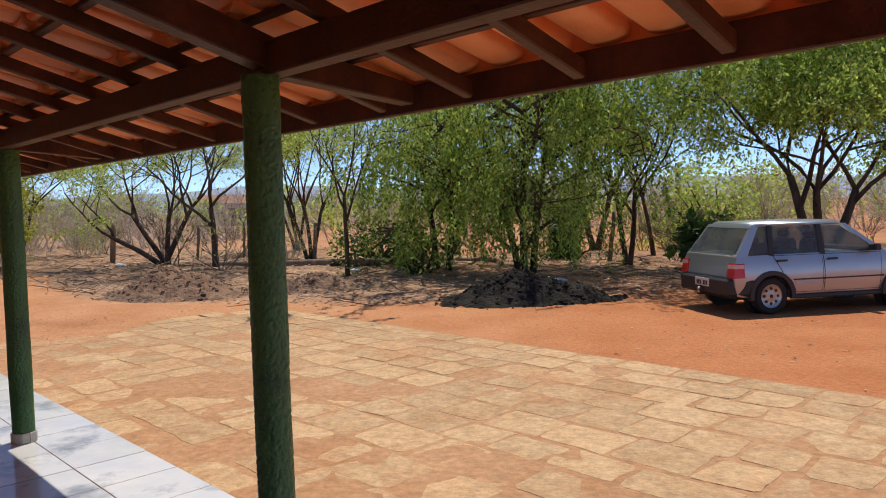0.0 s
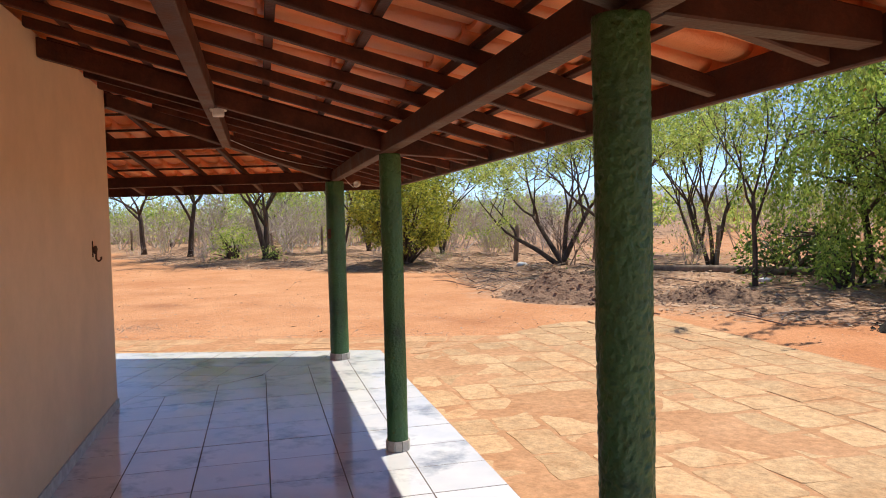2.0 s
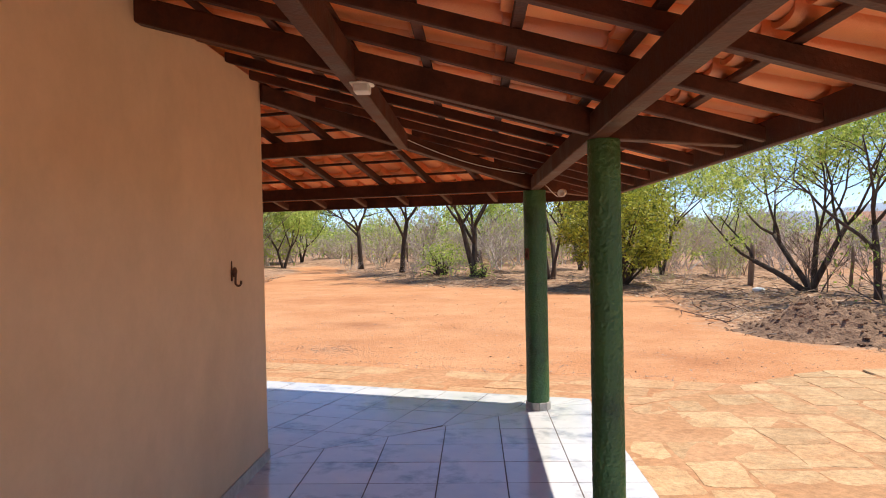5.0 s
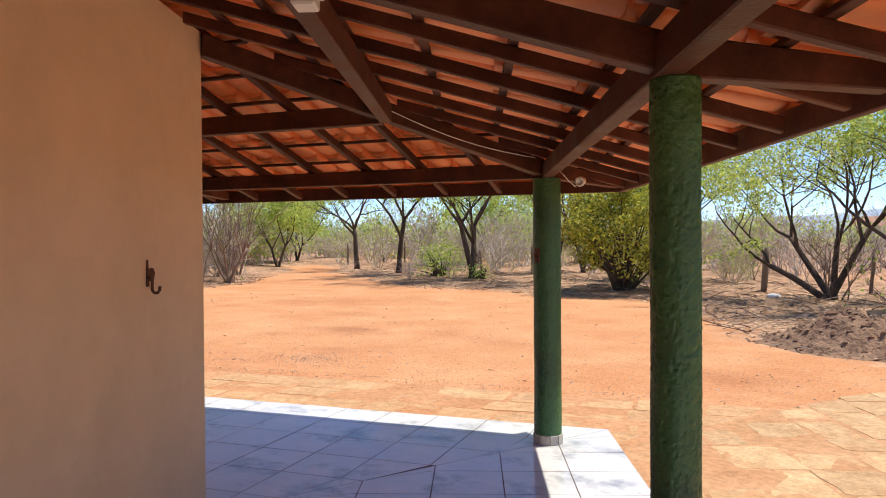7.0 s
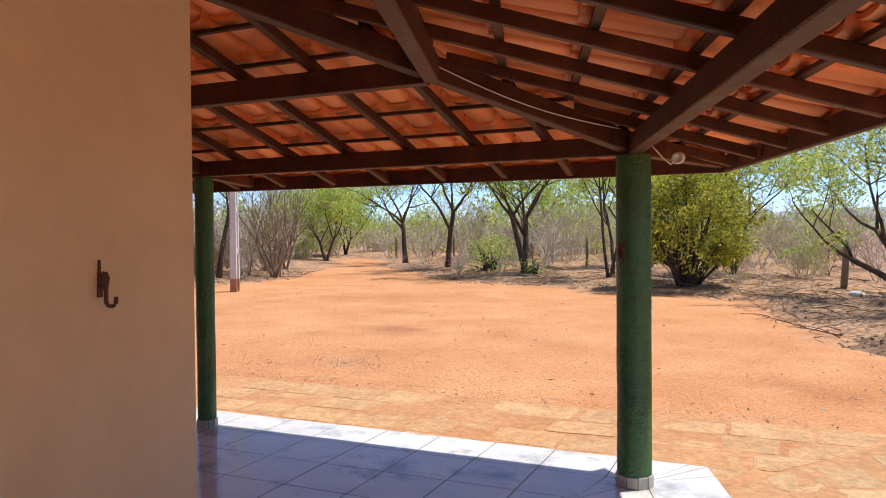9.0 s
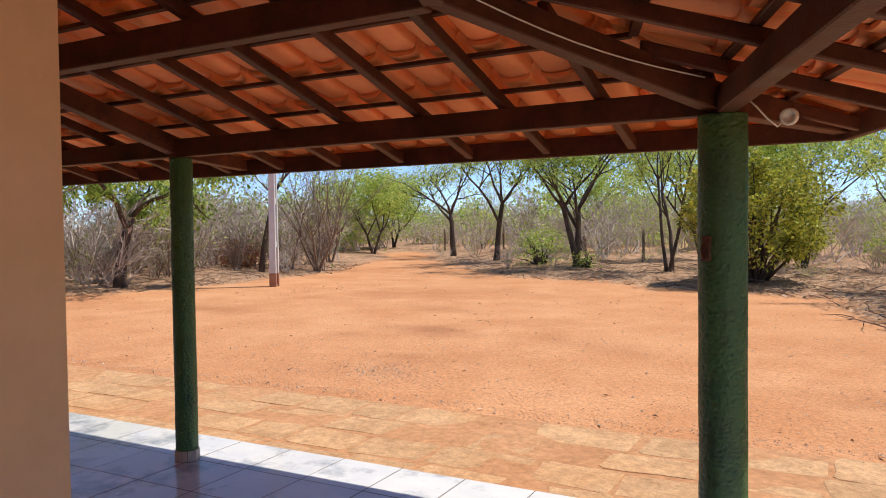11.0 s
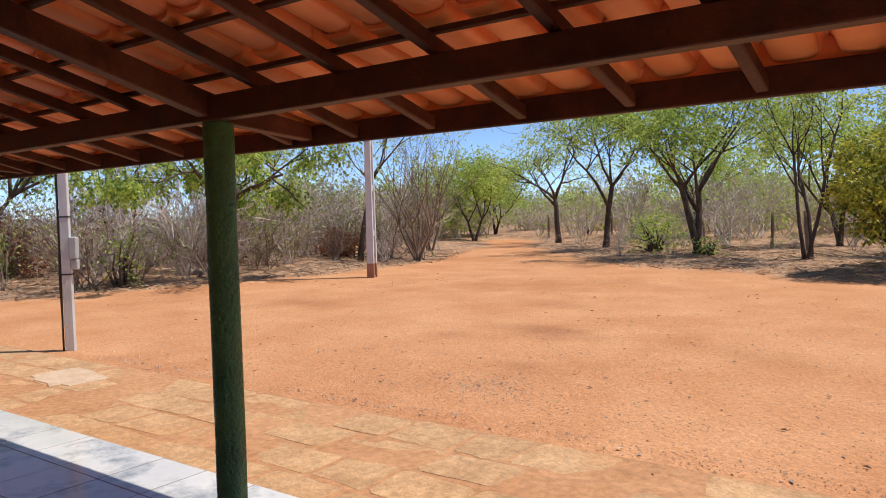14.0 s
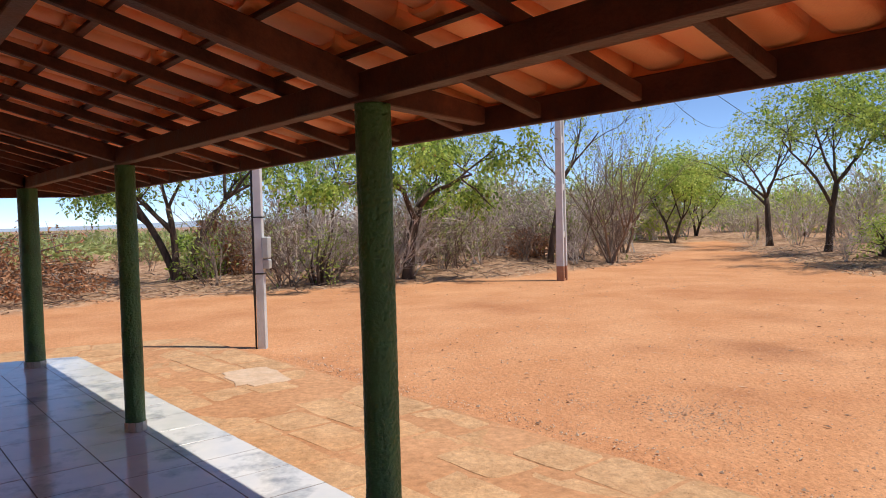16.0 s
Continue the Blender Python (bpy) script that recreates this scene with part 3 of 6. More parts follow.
def tile_shape():
    """Profile across one tile: a broad hanging trough and a narrow raised roll."""
    prof = []
    for k in range(11):
        w = math.pi * k / 10
        prof.append((0.078 - 0.078 * math.copysign(abs(math.cos(w)) ** 0.72, math.cos(w)), -0.04 * math.sin(w) ** 0.62))
    for k in range(1, 6):
        u = 0.156 + (TW - 0.156 + 0.006) * k / 5
        prof.append((u, 0.034 * math.sin(math.pi * k / 5) ** 0.7 if k < 5 else -0.004))
    return prof


def tile_mesh_points(s, a, o_head):
    """Local corner list (a, o, z) of a tile with its head at o_head."""
    pts = []
    for end in (0, 1):
        o = o_head + TL * end
        z = TILE_Z + 0.042 - SLOPE * o + 0.026 * end
        for lift in (0.0, 0.017):
            pts += [(a + u, o, z + w + lift) for u, w in tile_shape()]
    return pts


def tile_faces(n):
    f = []
    for k in range(n - 1):
        f.append((k, k + 1, 2 * n + k + 1, 2 * n + k))                    # under
        f.append((n + k + 1, n + k, 3 * n + k, 3 * n + k + 1))            # top
        f.append((k + 1, k, n + k, n + k + 1))                            # head
        f.append((2 * n + k, 2 * n + k + 1, 3 * n + k + 1, 3 * n + k))    # tail
    f.append((0, 2 * n, 3 * n, n))
    f.append((n - 1, n + n - 1, 4 * n - 1, 3 * n - 1))
    return f


def build_roof():
    apex = (CORNER[0] + CORNER[1] + CORNER[2] + CORNER[3] + CORNER[4]) / 5
    root = empty("roof", apex.x, apex.y, 0)
    tagged(root, "orange clay tile hipped roof over house and veranda", "roof", "", "structure")
    prof = tile_shape()
    n = len(prof)
    faces = tile_faces(n)
    v, f = [], []
    shared = None
    reach = SIDE / 2 / TAN
    rnd = random.Random(4)
    row = 0
    while True:
        o_head = 0.668 - TL - PITCH * row
        if o_head < -reach + 0.1:
            break
        for s in range(5):
            i = -5
            while i * TW < SIDE + 1.2:
                a = i * TW
                i += 1
                mid = o_head + TL / 2
                if a + TW < lo(o_head + TL) or a > hi(o_head + TL):
                    continue
                if mid < 0 and (a + TW < lo(mid) - 0.25 or a > hi(mid) + 0.25):
                    continue
                whole = a > lo(o_head) and a > lo(o_head + TL) and a + TW < hi(o_head)
                near = whole and o_head > -1.35 and ((s == 1 and a < 7.0) or (s == 0 and a > 7.2))
                jig = rnd.uniform(-0.006, 0.006)
                if near:
                    base = at(s, a + TW / 2, mid, TILE_Z - SLOPE * mid)
                    if shared is None:
                        pts = [(p[0] - a - TW / 2, -(p[1] - mid), p[2] - base.z) for p in tile_mesh_points(s, a, o_head)]
                        ob = raw("tile", pts, faces, M_TILE, root, "", True)
                        shared = ob.data
                        shared.set_sharp_from_angle(angle=radians(38))
                    else:
                        ob = new("tile", shared)
                        ob.parent = root
                    ob.matrix_basis = pose(base.x - apex.x, base.y - apex.y, base.z, 0, 0, math.degrees(A0) + 72 * s + rnd.uniform(-0.8, 0.8))
                    ob.location += Vector((OUT[s].x * jig, OUT[s].y * jig, rnd.uniform(0, 0.001)))
                else:
                    b = len(v)
                    for pa, po, pz in tile_mesh_points(s, a, o_head):
                        po += jig
                        pa = min(max(pa, lo(po)), hi(po))
                        p = at(s, pa, po, pz)
                        v.append((p.x - apex.x, p.y - apex.y, p.z))
                    f += [tuple(b + k for k in q) for q in faces]
        row += 1
    rest = raw("tile_run", v, f, M_TILE_J, root, "", True)
    rest.data.set_sharp_from_angle(angle=radians(38))
    tagged(rest, kind="stuff")
    # mortar between the fascia and the lowest tiles
    for s in range(5):
        o = 0.645
        fv, ff = [], []
        z0 = RAFTER_Z - SLOPE * o + 0.07
        i = -3
        while i * TW < SIDE + 0.7:
            for u, w in prof[:-1]:
                pa = i * TW + u
                if lo(o) <= pa <= hi(o):
                    p = at(s, pa, o, 0)
                    fv += [(p.x - apex.x, p.y - apex.y, z0), (p.x - apex.x, p.y - apex.y, TILE_Z + 0.046 - SLOPE * o + w + 0.0245)]
            i += 1
        ff = [(2 * k, 2 * k + 2, 2 * k + 3, 2 * k + 1) for k in range(len(fv) // 2 - 1)]
        raw("mortar", fv, ff, M_TILE_J, root, "clay mortar under the eave tiles")
    # half-round caps along the hips
    for s in range(5):
        p0 = at(s, lo(0.72), 0.72, TILE_Z + 0.075 - SLOPE * 0.72)
        p1 = Vector((apex.x, apex.y, TILE_Z + 0.075 + SLOPE * reach))
        way = p1 - p0
        count = int(way.length / 0.36)
        sidew = Vector((way.y, -way.x, 0)).normalized()
        cv, cf = [], []
        for k in range(count):
            for end, wide in ((0, 0.105), (1, 0.085)):
                c = p0 + way * (k + end * 1.12) / count
                for j in range(7):
                    w = math.pi * j / 6
                    q = c + sidew * math.cos(w) * wide + Vector((0, 0, math.sin(w) * wide * 0.8 - 0.06))
                    cv.append((q.x - apex.x, q.y - apex.y, q.z))
            b = k * 14
            cf += [(b + j, b + j + 1, b + 8 + j, b + 7 + j) for j in range(6)]
        raw("ridge_cap", cv, cf, M_TILE_J, root, "half-round clay ridge tiles", True)


build_roof()

# ---- paving round the house ----


def pave_limit(s, a, o):
    if s == 0:
        return o < 5.35 + 0.12 * math.sin(a * 2.1) and a < SIDE + o * TAN
    if s == 1:
        return o < 2.45 + 0.10 * math.sin(a * 1.7)
    return o < 2.3


def build_paving():
    rnd = random.Random(9)
    v, f = [], []
    for s in range(5):
        w = 5.3 if s == 0 else 2.42
        na, no = 60, (26 if s == 0 else 12)
        b = len(v)
        for io in range(no + 1):
            o = 0.45 + (w - 0.45) * io / no
            end = min(hi(o), SIDE + 2.2) if s == 0 else hi(o)
            for ia in range(na + 1):
                p = at(s, lo(o) + (end - lo(o)) * ia / na, o, 0)
                edge = 1 if 0 < io < no else 0.3
                p.z = -0.1595 + edge * (0.0055 * float(waves(p.x, p.y, 41, 2.2)) + 0.003 * float(waves(p.x, p.y, 42, 7.0)))
                v.append(p)
        f += [(b + io * (na + 1) + ia, b + io * (na + 1) + ia + 1, b + (io + 1) * (na + 1) + ia + 1, b + (io + 1) * (na + 1) + ia) for io in range(no) for ia in range(na)]
    first = 26 * 60
    root = raw("pavement", v, f, M_SILT, None, "", True)
    root.data.materials.append(M_SILT_B)
    for k, poly in enumerate(root.data.polygons):
        poly.material_index = 0 if k < first else 1
    tagged(root, "worn stone slab paving dusted with red earth", "pavement", "", "structure")
    runs = {True: ([], []), False: ([], [])}
    for s in range(5):
        jv, jf = runs[s == 0]
        o = 0.515
        row = 0
        top = 5.35 if s == 0 else 2.45
        while o < top - 0.1:
            d = rnd.uniform(0.38, 0.50) if s == 0 else rnd.uniform(0.40, 0.56)
            a = lo(o) - rnd.uniform(0, 0.5)
            while a < hi(o):
                wid = rnd.uniform(0.40, 0.66) if s == 0 else rnd.uniform(0.45, 0.85)
                gap = 0.013 if s == 0 else 0.012
                o0, o1, a0, a1 = o + gap, min(o + d, top) - gap, a + gap, a + wid - gap
                a += wid
                if s == 0 and o > 3.0 and a0 > SIDE + 2.2:
                    break
                j = lambda: rnd.uniform(-0.032, 0.032)
                pts = [(a0 + j(), o0 + j()), (a1 + j(), o0 + j()), (a1 + j(), o1 + j()), (a0 + j(), o1 + j())]
                pts = [(min(max(x, lo(y) + 0.012), hi(y) - 0.012), y) for x, y in pts]
                pts = [(x, max(y, 0.512)) for x, y in pts]
                if abs(pts[1][0] - pts[0][0]) < 0.06 or abs(pts[2][0] - pts[3][0]) < 0.06:
                    continue
                mid_p = at(s, (a0 + a1) / 2, (o0 + o1) / 2, 0)
                bare = min(1.0, max(0.0, (o0 - 1.2) / 2.2 + 0.9 * float(waves(mid_p.x, mid_p.y, 43, 1.1))))
                zc = (-0.1592 + 0.0036 * bare if s == 0 else -0.1572) + rnd.uniform(-0.003, 0.002)
                tilt = [rnd.uniform(-0.0025, 0.0025) for _ in range(4)]
                # eight-sided slab with worn corners
                ring = []
                for q in range(4):
                    p, nx, pv = Vector(pts[q]), Vector(pts[(q + 1) % 4]), Vector(pts[q - 1])
                    c = rnd.uniform(0.01, 0.055)
                    ring.append((p + (pv - p).normalized() * c, tilt[q]))
                    ring.append((p + (nx - p).normalized() * c * 0.9, tilt[q]))
                    for u in (0.33, 0.66):
                        e = p.lerp(nx, u)
                        ring.append((e + Vector((rnd.uniform(-0.014, 0.014), rnd.uniform(-0.014, 0.014))), tilt[q] * (1 - u) + tilt[(q + 1) % 4] * u))
                m_ = len(ring)
                mid = sum((r_[0] for r_ in ring), Vector((0, 0))) / m_
                top_r = [at(s, *(mid + (r_[0] - mid) * 0.965), zc + r_[1]) for r_ in ring]
                low_r = [at(s, *(mid + (r_[0] - mid) * 1.01), zc - 0.012) for r_ in ring]
                near = (s == 0 and a0 > 3.0 and o0 < 3.2) or (s == 1 and a0 < 5.5 and o0 < 2.0)
                if near:
                    c = at(s, *mid, zc)
                    raw("paving_stone", [p - c for p in top_r + low_r], [tuple(range(m_))] + [((q + 1) % m_, q, m_ + q, m_ + (q + 1) % m_) for q in range(m_)],
                        M_PAVE_G if s == 0 else M_PAVE, root).location = c
                else:
                    b = len(jv)
                    jv += top_r + low_r
                    jf.append(tuple(b + q for q in range(m_)))
                    jf += [(b + (q + 1) % m_, b + q, b + m_ + q, b + m_ + (q + 1) % m_) for q in range(m_)]
            o += d
            row += 1
    for grey, (jv, jf) in runs.items():
        tagged(raw("paving_run", jv, jf, M_PAVE_GJ if grey else M_PAVE_J, root), kind="stuff")

# ---- trees and shrubs ----


def sway(rng, d, amount):
    return (d + Vector((rng.uniform(-1, 1), rng.uniform(-1, 1), rng.uniform(-1, 1))) * amount).normalized()


class Leaves:
    """Gathers small folded leaflets into one mesh."""

    def __init__(self):
        self.v, self.f = [], []

    def add(self, c, way, size, rng):
        side_way = Vector((rng.uniform(-1, 1), rng.uniform(-1, 1), rng.uniform(-0.6, 0.6))).cross(way)
        if side_way.length < 1e-3:
            return
        side_way.normalize()
        w = size * 0.24
        fold = way.cross(side_way) * size * 0.08
        b = len(self.v)
        self.v += [c, c + way * size * 0.45 + side_way * w + fold, c + way * size, c + way * size * 0.45 - side_way * w + fold]
        self.f.append((b, b + 1, b + 2, b + 3))


def limb(rng, wood, tips, p, d, length, r, level, deep, bend, lift, spread, sides, kids):
    """One limb and, from it, its smaller ones. tips takes the places and ways of the last twigs."""
    n = 5 if level < deep else 3
    pts, rad = [p.copy()], [r]
    q = p.copy()
    for i in range(n):
        d = sway(rng, d, bend)
        d = (d + Vector((0, 0, lift))).normalized()
        q = q + d * (length / n)
        pts.append(q.copy())
        rad.append(r * (1 - 0.62 * (i + 1) / n) if level < deep else r * (1 - 0.8 * (i + 1) / n))
        if level >= deep - 1 and i > 0:
            tips.append((q.copy(), d.copy()))
    wood.add(pts, rad, max(3, sides - 2 * level))
    if level < deep:
        m = rng.randint(*kids)
        for k in range(m):
            t = 0.45 + 0.55 * (k + rng.random() * 0.8) / m
            i = min(n, max(1, round(t * n)))
            out = Vector((rng.uniform(-1, 1), rng.uniform(-1, 1), rng.uniform(-0.25, 0.6))).normalized()
            limb(rng, wood, tips, pts[i], (d * (1 - spread) + out * spread).normalized(), length * rng.uniform(0.5, 0.78), rad[i] * 0.7,
                 level + 1, deep, bend, lift, spread, sides, kids)


def tree(name, x, y, height, seed, stems=1, girth=0.09, first=0.35, lean=0.25, bend=0.22, lift=0.03, spread=0.55, deep=3, kids=(3, 4),
         leaf=None, per_tip=6, size=0.09, droop=0.5, label="", category="tree", wood_mat=None, scatter=0.25, group="", ways=None):
    rng = random.Random(seed)
    z = float(ground_z(x, y))
    wood, tips = Tubes(), []
    for k in range(stems):
        if ways:
            d = Vector(ways[k]).normalized()
        else:
            w = 6.28 * (k + rng.random() * 0.6) / stems
            out = lean if stems > 1 else lean * 0.3
            d = Vector((math.cos(w) * out, math.sin(w) * out, 1)).normalized()
        trunk = height * first * rng.uniform(0.85, 1.15)
        p = Vector((rng.uniform(-0.025, 0.025) * stems, rng.uniform(-0.025, 0.025) * stems, -0.12))
        pts, rad = [p.copy()], [girth * 1.35]
        n = 6
        for i in range(n):
            d = sway(rng, d, bend * 0.35)
            p = p + d * (trunk / n)
            pts.append(p.copy())
            rad.append(girth * (1.05 - 0.35 * (i + 1) / n))
        wood.add(pts, rad, 9)
        m = rng.randint(*kids) + (1 if stems == 1 else 0)
        for j in range(m):
            w = 6.28 * (j + rng.random() * 0.7) / m
            out = Vector((math.cos(w), math.sin(w), 0.25))
            i = n if j < 2 else rng.randint(n - 2, n)
            dd = (d * (1 - spread * 0.75) + out * spread * 0.75).normalized()
            limb(rng, wood, tips, pts[i], dd, height * (1 - first) * rng.uniform(0.5, 0.72), rad[i] * 0.68, 1, deep, bend, lift, spread, 9, kids)
    root = empty(name, x, y, z, 0)
    raw("trunk", wood.v, wood.f, wood_mat or M_BARK, root, "", True)
    if leaf and per_tip:
        lv = Leaves()
        for p, d in tips:
            for _ in range(int(per_tip * 0.9 + rng.random())):
                c = p + Vector((rng.gauss(0, scatter * 0.8), rng.gauss(0, scatter * 0.8), rng.gauss(0, scatter * 0.7) - droop * scatter * 0.5))
                stalk = (d * 0.5 + Vector((rng.uniform(-1, 1), rng.uniform(-1, 1), rng.uniform(-0.8, 0.5) - droop))).normalized()
                for k in range(5):
                    way = (stalk * 0.6 + Vector((rng.uniform(-1, 1), rng.uniform(-1, 1), rng.uniform(-0.8, 0.4)))).normalized()
                    lv.add(c + stalk * size * 0.55 * k, way, size * 0.88 * rng.uniform(0.6, 1.35), rng)
        raw("crown", lv.v, lv.f, leaf, root)
    tagged(root, label, category, group)
    return root


def weeping_tree(x, y, height, seed, radius, label, stems=3, share=0.5, arms=9):
    """A tree with long hanging sprays of narrow leaves."""
    rng = random.Random(seed)
    root = empty("tree", x, y, float(ground_z(x, y)))
    wood, tips = Tubes(), []
    for k in range(stems):
        d = Vector((math.cos(k * 2.3) * 0.16, math.sin(k * 2.3) * 0.16, 1)).normalized()
        p = Vector((0.16 * math.cos(k * 2.3), 0.16 * math.sin(k * 2.3), -0.1))
        pts, rad = [p.copy()], [0.085]
        for i in range(6):
            d = sway(rng, d, 0.07)
            p = p + d * height * 0.1
            pts.append(p.copy())
            rad.append(0.078 - 0.007 * i)
        wood.add(pts, rad, 9)
        for j in range(arms):
            w = 6.28 * (j + rng.random()) / arms
            out = Vector((math.cos(w), math.sin(w), 0.75)).normalized()
            limb(rng, wood, tips, pts[rng.randint(1, 6)], out, radius * rng.uniform(0.62, 0.95), 0.05, 1, 3, 0.24, -0.015, 0.6, 8, (3, 4))
    lv = Leaves()
    for p, d in tips:
        if rng.random() < share:
            q = p.copy()
            way = Vector((d.x * 0.25, d.y * 0.25, -1)).normalized()
            run = rng.uniform(0.3, 1.9)
            steps = min(int(run / 0.055), int((p.z - 0.3) / 0.055))
            for i in range(steps):
                q = q + way * 0.055
                for _ in range(3):
                    lw = (way * 0.8 + Vector((rng.uniform(-1, 1), rng.uniform(-1, 1), rng.uniform(-0.5, 0.3)))).normalized()
                    lv.add(q + Vector((rng.gauss(0, 0.05), rng.gauss(0, 0.05), 0)), lw, rng.uniform(0.07, 0.12), rng)
        else:
            for _ in range(7):
                lw = (d * 0.4 + Vector((rng.uniform(-1, 1), rng.uniform(-1, 1), rng.uniform(-1, 0.3)))).normalized()
                lv.add(p + Vector((rng.gauss(0, 0.16), rng.gauss(0, 0.16), rng.gauss(0, 0.14))), lw, rng.uniform(0.07, 0.12), rng)
    raw("trunk", wood.v, wood.f, M_BARK, root, "", True)
    raw("crown", lv.v, lv.f, M_LEAF, root)
    tagged(root, label, "tree")


def leafy_bush(x, y, rx, h, seed, leaf, label, count=5200, size=0.13, lump=34, lo_r=0.22, hi_r=0.42, low=0.12):
    """A rounded bush made of lumps of leaves on forked stems, with gaps between."""
    rng = random.Random(seed)
    root = empty("bush", x, y, float(ground_z(x, y)))
    wood, lv = Tubes(), Leaves()
    lumps = []
    for k in range(lump):
        w, u = rng.uniform(0, 6.28), rng.uniform(0.0, 1.0)
        rr = rx * (0.35 + 0.65 * rng.random()) * math.sqrt(max(0.05, 1 - (u * 1.05 - 0.28) ** 2)) * 0.9
        c = Vector((math.cos(w) * rr, math.sin(w) * rr, h * (low + (0.92 - low) * u)))
        lumps.append((c, rng.uniform(lo_r, hi_r) * rx))
        if k % 2 == 0:
            b = Vector((rng.uniform(-0.2, 0.2), rng.uniform(-0.2, 0.2), -0.1))
            mid = (b + c) / 2 + Vector((rng.uniform(-0.15, 0.15), rng.uniform(-0.15, 0.15), 0.1))
            wood.add([b, (b + mid) / 2, mid, c], [0.05, 0.04, 0.03, 0.008], 6)
    for _ in range(count):
        c, r = rng.choice(lumps)
        d = Vector((rng.gauss(0, 1), rng.gauss(0, 1), rng.gauss(0, 1))).normalized()
        p = c + d * r * rng.uniform(0.55, 1.05)
        if p.z < 0.02:
            p.z = rng.uniform(0.02, 0.3)
        lv.add(p, (d * 0.7 + Vector((rng.uniform(-1, 1), rng.uniform(-1, 1), rng.uniform(-0.9, 0.4)))).normalized(), size * rng.uniform(0.7, 1.3), rng)
    raw("stem", wood.v, wood.f, M_BARK, root, "", True)
    raw("crown", lv.v, lv.f, leaf, root)
    tagged(root, label, "bush")
    return root


def plant_trees():
    weeping_tree(1.71, 17.0, 6.2, 21, 3.1, "dense green tree with long hanging leaf sprays by heap", 3, 0.62)
    tree("tree", 7.66, 15.6, 7.0, 5, stems=3, girth=0.105, first=0.3, lean=0.3, leaf=M_LEAF, per_tip=10, size=0.11, deep=4, kids=(3, 4), droop=1.2,
         ways=[(-0.3, 0.0, 1), (0.03, 0.1, 1), (0.48, -0.05, 1)], spread=0.62, label="spreading dark-trunked shade tree behind the parked car", scatter=0.26)
    weeping_tree(-0.2, 17.7, 4.9, 25, 2.1, "smaller green tree with leaf sprays hanging near the ground", 2, 0.42, 6)
    tree("tree", -8.38, 21.9, 5.4, 8, stems=4, girth=0.085, first=0.34, deep=4, kids=(2, 4), leaf=M_LEAF_L, per_tip=3, size=0.09, spread=0.6, scatter=0.15,
         ways=[(-1.15, -0.1, 0.8), (-0.12, 0.2, 1), (0.5, 0.1, 1), (-0.7, 0.3, 1.1)],
         label="old forked tree with low spreading bare-barked limbs")
    tree("tree", -6.05, 19.3, 5.0, 12, stems=1, girth=0.085, first=0.32, lean=0.2, deep=4, kids=(3, 4), leaf=M_LEAF_L, per_tip=4, size=0.085, spread=0.5, label="small green tree with a slender forked trunk")
    tree("tree", -2.36, 17.1, 5.4, 15, stems=1, girth=0.055, first=0.42, leaf=M_LEAF_L, per_tip=1, size=0.09, spread=0.42, label="thin nearly bare young tree beside the log")
    tree("tree", -5.4, 26.5, 5.6, 16, stems=3, girth=0.06, first=0.3, leaf=M_LEAF_L, per_tip=4, size=0.1, spread=0.4, label="slender half-bare tree beyond the fence posts")
    tree("tree", -4.4, 23.4, 5.8, 17, stems=3, girth=0.065, first=0.3, leaf=M_LEAF_L, per_tip=7, size=0.1, spread=0.4, label="slender light green tree beyond the log")
    tree("tree", 4.9, 24.6, 6.2, 18, stems=2, girth=0.11, first=0.35, leaf=M_LEAF, per_tip=7, size=0.11, label="pale-trunked leaning tree with thin green crown")
    tree("tree", 4.4, 18.4, 6.2, 28, stems=2, girth=0.07, first=0.36, leaf=M_LEAF, per_tip=6, size=0.1, droop=0.9, deep=4, kids=(2, 4), scatter=0.2, label="green tree with drooping sprays beyond the black heap")
    tree("tree", 5.6, 20.4, 5.2, 19, stems=1, girth=0.06, first=0.45, leaf=M_LEAF, per_tip=2, size=0.1, label="thin dry tree with few leaves by the fence")
    tree("tree", 0.2, 24.5, 6.2, 23, stems=3, girth=0.08, first=0.3, leaf=M_LEAF, per_tip=8, size=0.12, label="green tree half hidden behind the weeping tree")
    tree("tree", 12.6, 19.0, 6.0, 24, stems=4, girth=0.07, first=0.4, leaf=M_LEAF_L, per_tip=4, size=0.1, label="clump of slender yellowish-green trees beside the car")
    leafy_bush(-14.3, 22.2, 2.2, 3.25, 31, M_LEAF_Y, "rounded dense yellow-green bush at the yard edge", 19000, 0.11, 95, 0.10, 0.22, 0.22)
    leafy_bush(8.5, 24.0, 2.4, 2.3, 32, M_LEAF_L, "bright light green bush beyond the car", 3600, 0.16)
    leafy_bush(6.0, 17.6, 0.7, 1.2, 33, M_LEAF_D, "dark spiky shrub in the litter behind the car", 520, 0.24)
    tree("tree", -18.1, 23.6, 6.6, 41, stems=3, girth=0.055, first=0.48, lean=0.1, ways=[(-0.28, 0.05, 1), (-0.14, 0.2, 1), (0.1, 0.1, 1)], leaf=M_LEAF_L, per_tip=4, size=0.11, spread=0.5, scatter=0.2, label="slanting thin-trunked tree with thin green crown")
    tree("tree", -22.2, 23.7, 7.0, 42, stems=2, girth=0.125, first=0.36, lean=0.1, leaf=M_LEAF, per_tip=4, size=0.13, scatter=0.2, deep=4, kids=(3, 4), spread=0.62, label="double-trunked shade tree with broad green crown", group="road trees")
